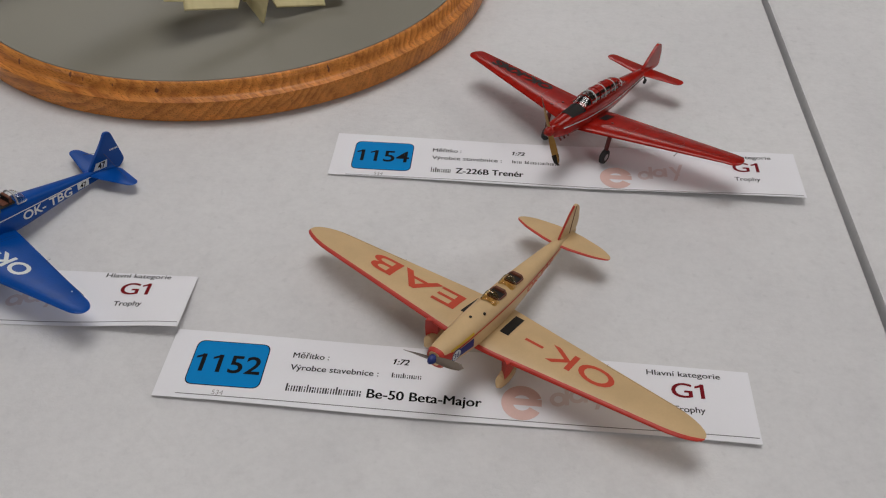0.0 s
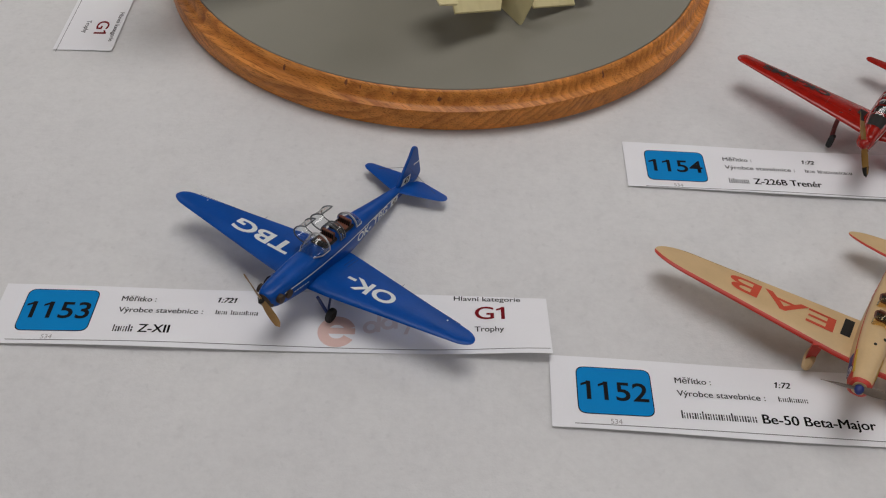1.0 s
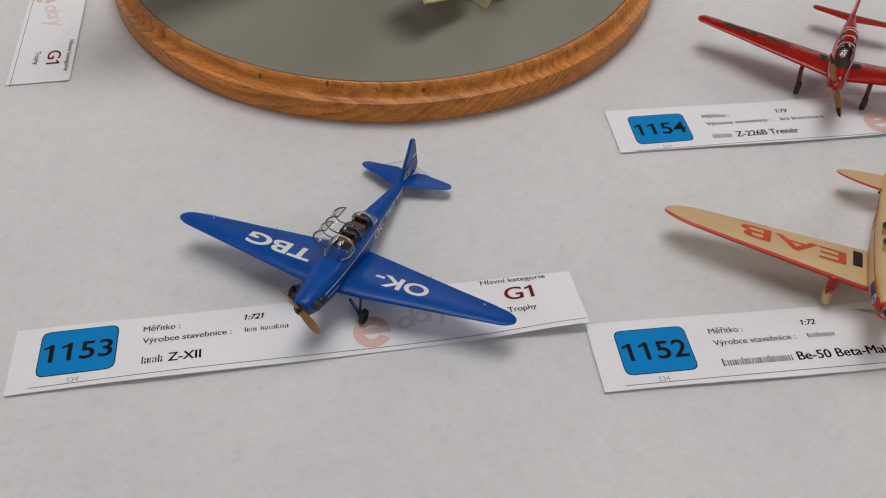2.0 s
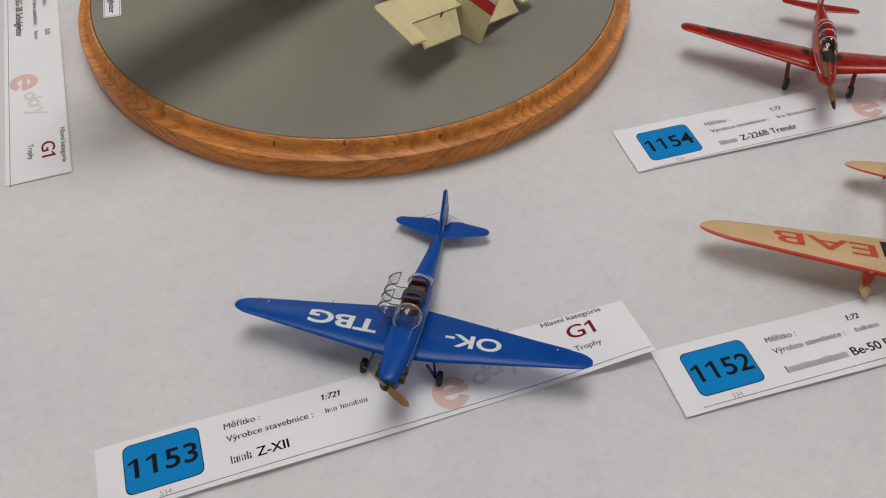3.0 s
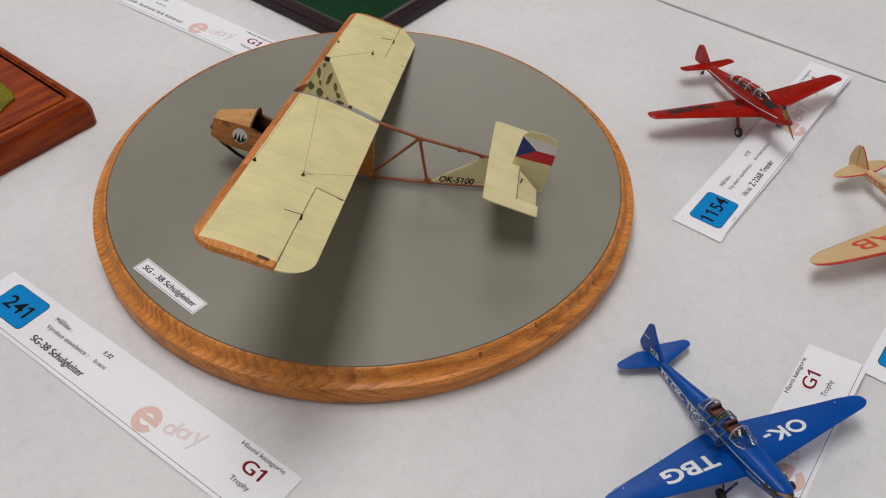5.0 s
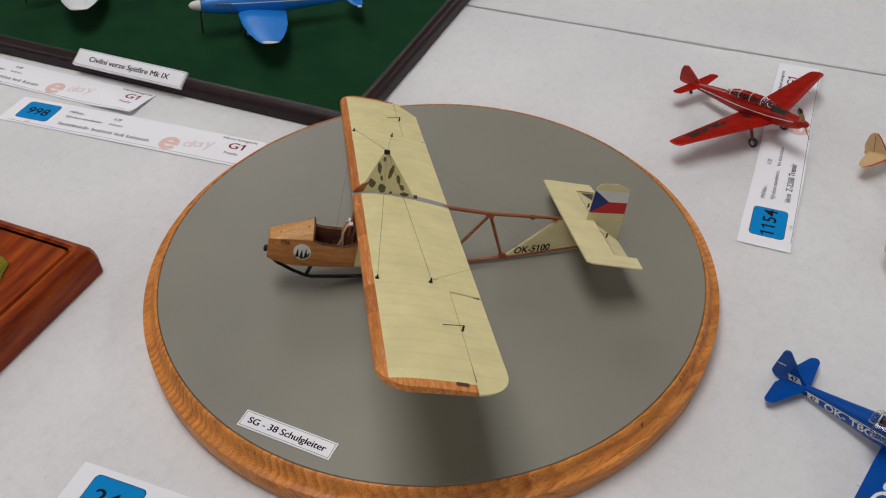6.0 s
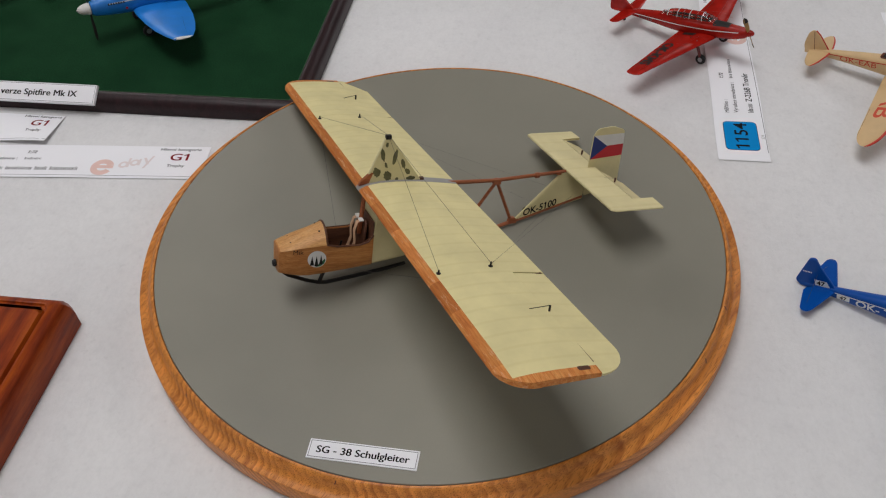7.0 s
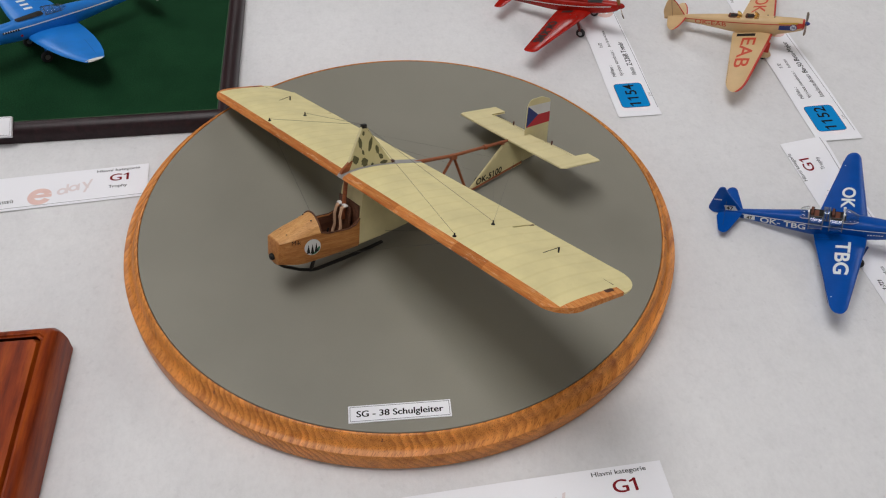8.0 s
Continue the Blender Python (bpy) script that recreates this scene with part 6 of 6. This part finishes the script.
# ---- green felt base with two fighter models ----
def felt_base():
    ob = thing("framed_felt_base", "dark-framed display base covered in green felt", "display base", pose(0.0, 0.0, 0.0))
    x0, x1, y0, y1 = 52.0, 420.0, 413.0, 800.0
    wd = 10.0
    prof = [(0.0, 0.0), (0.0, 6.4), (0.8, 8.2), (2.4, 9.6), (4.4, 10.6), (6.0, 11.0), (8.0, 11.0), (9.2, 10.6), (9.9, 10.1), (10.0, 9.6), (10.0, 0.0)]
    def rail(a, b, inward):
        a, b, n = Vector((*a, 0)), Vector((*b, 0)), Vector((*inward, 0))
        d = (b - a).normalized()
        rings = []
        for p, sgn in ((a, 1), (b, -1)):
            rings.append([p + n * u + d * (sgn * u) + Vector((0, 0, z)) for u, z in prof])
        return loft(rings)
    for a, b, n in (((x0, y0), (x1, y0), (0, 1)), ((x1, y0), (x1, y1), (-1, 0)), ((x1, y1), (x0, y1), (0, -1)), ((x0, y1), (x0, y0), (1, 0))):
        part("frame_rail", rail(a, b, n), FRAME_DARK, ob, "dark stained moulding", smooth=True)
    part("felt_top", box(x0 + wd - 0.5, x1 - wd + 0.5, y0 + wd - 0.5, y1 - wd + 0.5, 1.0, 10.0), FELT, ob, "dark green felt", smooth=False)
    for a, b in (((x0 + wd, y0 + wd), (x1 - wd, y0 + wd)), ((x1 - wd, y0 + wd), (x1 - wd, y1 - wd)), ((x1 - wd, y1 - wd), (x0 + wd, y1 - wd)), ((x0 + wd, y1 - wd), (x0 + wd, y0 + wd))):
        part("felt_edge", tube([(*a, 10.0), (*b, 10.0)], 0.4, 6), FELT_EDGE, ob, "pale cut edge of the felt")
    return ob


felt_base()
plaque("name_plaque", "white lettered plaque on the edge of the dark base", "Civilní verze Spitfire Mk IX", pose(0.0555, 0.6010, 0.0103, 30, 0, -90), 98.0, 13.6, 2.5, 4.2, 72.0)


def fighter(label, m, main, tipcol, spin):
    ob = thing("fighter_model_aircraft", label, "model aircraft", m, group="fighter models")
    st = [(61.0, 4.2, -5.0, 3.8), (58, 4.8, -6.2, 4.8), (46, 5.4, -7.6, 5.6), (32, 5.8, -8.4, 6.4), (18, 5.8, -8.6, 7.0), (4, 5.4, -8.0, 7.4), (-12, 4.6, -6.4, 6.4), (-30, 3.2, -4.0, 4.8), (-50, 1.8, -1.4, 3.2), (-64, 0.8, 0.2, 2.2)]
    part("fuselage", fuselage(st), main, ob)
    w = Wing([(3.0, 34.0, -3.0, -6.4), (12, 34.0, -2.6, -5.9), (30, 32.8, -0.8, -4.2), (46, 30.4, 2.6, -2.5), (58, 27.0, 6.4, -1.2), (67.2, 23.0, 11.0, -0.4)], 0.12, 1.2)
    for s in (1, -1):
        part("wing", w.mesh(s), main, ob)
        part("tip_cap", loft([[(p[0] + dx, p[1] + s * dy, p[2] + dz) for p in w.section(y, s)] for y, dx, dy, dz in ((65.6, 0, 0, 0.12), (66.8, 0, 0.2, 0.12), (67.1, 0, 0.4, 0.06))]), tipcol, ob)
        part("gear_leg", tube([(28, s * 10, -6), (27, s * 13, -18.4)], 0.8, 8), main, ob)
        wheel(ob, (28, s * 13.6, -18.6), 4.2, 2.6)
        part("tailplane", Wing([(0.3, -50.0, -63.0, 2.4), (12, -52.0, -62.5, 2.6), (21, -56.0, -61.0, 2.8)], 0.09, 7, 0).mesh(s), main, ob)
        part("tail_tip", tube([(-57, s * 20.7, 2.8), (-60, s * 20.9, 2.8)], 0.9, 6), tipcol, ob)
        part("radiator", box(4, 20, s * 22 - 5, s * 22 + 5, -8.4, -4.6, 1.2), main, ob)
        side_stripe(st, [(50, 2.2), (10, 2.6), (-56, 2.4)], 0.35, s, WHITE, ob)
        side_shape(joined(*[bar(i * 1.7, 0, i * 1.7 + 1.1, 1.2) for i in range(7)]), st, 50 - (12 if s < 0 else 0), 1.4, s, BLACK, ob, "exhaust_stubs", 0.25)
        panel_line(w, [(8.0, 34), (13.0, 60)], s, NAVY, ob, 0.07)
        side_shape(circle(0, 0, 0.9, 14), st, 38.0, -2.6, s, FLAG_RED, ob, "red_roundel")
    for k in range(5):
        wing_patch_mark(w, [(15.0, 26 + 5.6 * k), (21.0, 26 + 5.6 * k), (21.0, 28.4 + 5.6 * k), (15.0, 28.4 + 5.6 * k)], -1, WHITE, ob, "wing_print")
    tailfin([(-50.0, 3.0), (-58.0, 15.0), (-63.0, 17.0), (-68.0, 10.0), (-68.0, 1.0)], 1.5, main, ob, "rounded fin and rudder")
    # Cockpit darkness painted as a black patch on the solid fuselage.
    part("cockpit_dark_patch", drape(flat_shape(rounded([(38.0, -2.6), (19.0, -3.6), (19.0, 3.6), (38.0, 2.6)], 2.6)), lambda u, v: (u, v, smooth_row(u, st)[2] + 0.1 - 0.03 * v * v), 6), BLACK, ob)
    hood("canopy", 19.0, 3.0, 3.6, 6.0, 4.6, ob, GLASS, (18.0, 12.0, 7.0), FRAME_GREY, 1.0, 0.25)
    propeller(ob, (62.0, 0, -0.5), 45.0, 12, BLACK, spin, (4.2, 8.5))
    part("tail_wheel", tube([(-56, 0, 0.4), (-59, 0, -4.6)], 0.7, 6), BLACK, ob)
    return ob


fighter("bright blue clipped-wing fighter model on green felt", pose(0.1583, 0.5291, 0.0298, 0, -6.0, 128.5), SKY_BLUE, FLAG_WHITE, FLAG_WHITE)
fighter("silver-white fighter model on green felt", pose(0.1497, 0.6986, 0.0298, 0, -6.0, 130.0), SILVER_WHITE, FLAG_WHITE, FLAG_WHITE)


# ---- mahogany base with a grass patch ----
def mahogany_base():
    ob = thing("mahogany_display_base", "polished red mahogany base with a scored border", "display base", pose(-0.1195, 0.4870, 0))
    w, d, h = 320.0, 260.0, 22.0
    prof = [(-1.0, 0.0), (-1.0, 9.0), (-0.4, 13.5), (0.8, 16.8), (2.6, 19.2), (4.8, 20.9), (6.8, h), (7.5, h), (8.0, h - 0.9), (9.0, h - 0.9), (9.5, h)]
    rings = []
    for u, z in prof:
        f = u * 0.65 if u > 0 else u  # the front moulding is the narrower one
        rings.append([(-w + u, f, z), (-u - 2.5, f, z), (-u, f + 2.5, z), (-u, d - u, z), (-w + u, d - u, z)])
    part("moulded_border", loft(rings, True, False), MAHOGANY, ob, "polished red mahogany", smooth=True)
    e = 9.5
    part("top_panel", plate([(-w + e, e * 0.65), (-e - 2.5, e * 0.65), (-e, e * 0.65 + 2.5), (-e, d - e), (-w + e, d - e)], lambda u, v, q: (u, v, h - 6.0 + q), 12.0), MAHOGANY, ob, smooth=False)
    n = 110
    def rim_of(a):
        """Outline of the patch: a rounded oblong with an uneven border."""
        c, q = math.cos(a), math.sin(a)
        k = (abs(c) ** 7 + abs(q) ** 7) ** (-1 / 7) * (1 + 0.010 * math.sin(7 * a) + 0.010 * math.sin(17 * a + 1) + 0.008 * math.sin(41 * a))
        return -134 + 106 * c * k, 105 + 86 * q * k

    edge = [rim_of(2 * math.pi * i / n) for i in range(n)]
    rng = random.Random(4)
    mat_bm = plate(edge, lambda u, v, q: (u, v, h + 0.7 + q), 1.2)
    patch = tagged(part("grass_patch", mat_bm, GRASS), "olive and yellow scatter grass glued on the mahogany base", "scatter grass", kind="stuff")
    patch.matrix_world = pose(-0.1195, 0.4870, 0)
    bm = bmesh.new()
    for _ in range(9000):
        a, r = rng.random() * 2 * math.pi, math.sqrt(rng.random())
        ex, ey = rim_of(a)
        x, y = -132 + (ex + 132) * r * 1.01, 105 + (ey - 105) * r * 1.01
        hh, t, k = rng.uniform(0.2, 0.8), rng.random() * 6.28, rng.uniform(0.15, 0.3)
        p = [Vector((x + k * math.cos(t), y + k * math.sin(t), h + 1.0)), Vector((x - k * math.cos(t), y - k * math.sin(t), h + 1.0)), Vector((x + rng.uniform(-0.5, 0.5), y + rng.uniform(-0.5, 0.5), h + 1.2 + hh))]
        bm.faces.new([bm.verts.new(q * MM) for q in p])
    part("grass_tufts", bm, GRASS, patch, smooth=False)
    return ob


mahogany_base()


def jet_model():
    ob = thing("grey_model_aircraft", "light grey model aircraft with a red and white band on grass", "model aircraft", pose(-0.1940, 0.5960, 0.0400, 0, -4, -60), group="small model aircraft")
    st = [(46, 1.5, -1.5, 1.5), (40, 3.6, -3.6, 3.6), (20, 5.0, -5.0, 5.0), (-10, 5.0, -5.0, 5.2), (-40, 3.0, -3.0, 3.4), (-60, 1.4, -1.0, 2.2)]
    part("fuselage", fuselage(st), MODEL_GREY, ob)
    part("nose_band", loft([ring(x, smooth_row(x, st)[0] + 0.15, smooth_row(x, st)[1] - 0.15, smooth_row(x, st)[2] + 0.15) for x in (33, 30, 27)]), FLAG_RED, ob)
    part("nose_band", loft([ring(x, smooth_row(x, st)[0] + 0.15, smooth_row(x, st)[1] - 0.15, smooth_row(x, st)[2] + 0.15) for x in (27, 25, 23)]), FLAG_WHITE, ob)
    w = Wing([(3, 16, -16, -2), (64, 2, -12, 0)], 0.1, 4)
    for s in (1, -1):
        part("wing", w.mesh(s), MODEL_GREY, ob)
        part("tailplane", Wing([(0.3, -46, -58, 2), (20, -50, -58, 2)], 0.09, 3, 0).mesh(s), MODEL_GREY, ob)
        part("gear_leg", tube([(4, s * 14, -3), (4, s * 14, -13)], 0.7, 6), STEEL, ob)
        wheel(ob, (4, s * 14.6, -13.4), 2.6, 1.8)
    tailfin([(-44, 2), (-54, 16), (-62, 16), (-62, 1)], 1.4, MODEL_GREY, ob, "grey fin")
    part("nose_leg", tube([(34, 0, -3), (34, 0, -13)], 0.6, 6), STEEL, ob)
    wheel(ob, (34, 0.0, -13.8), 2.2, 1.6)
    hood("canopy", 26, 6, 3.4, 3.8, 4.2, ob, GLASS, (16,), MODEL_GREY, 0.2, 0.4)
    return ob


jet_model()
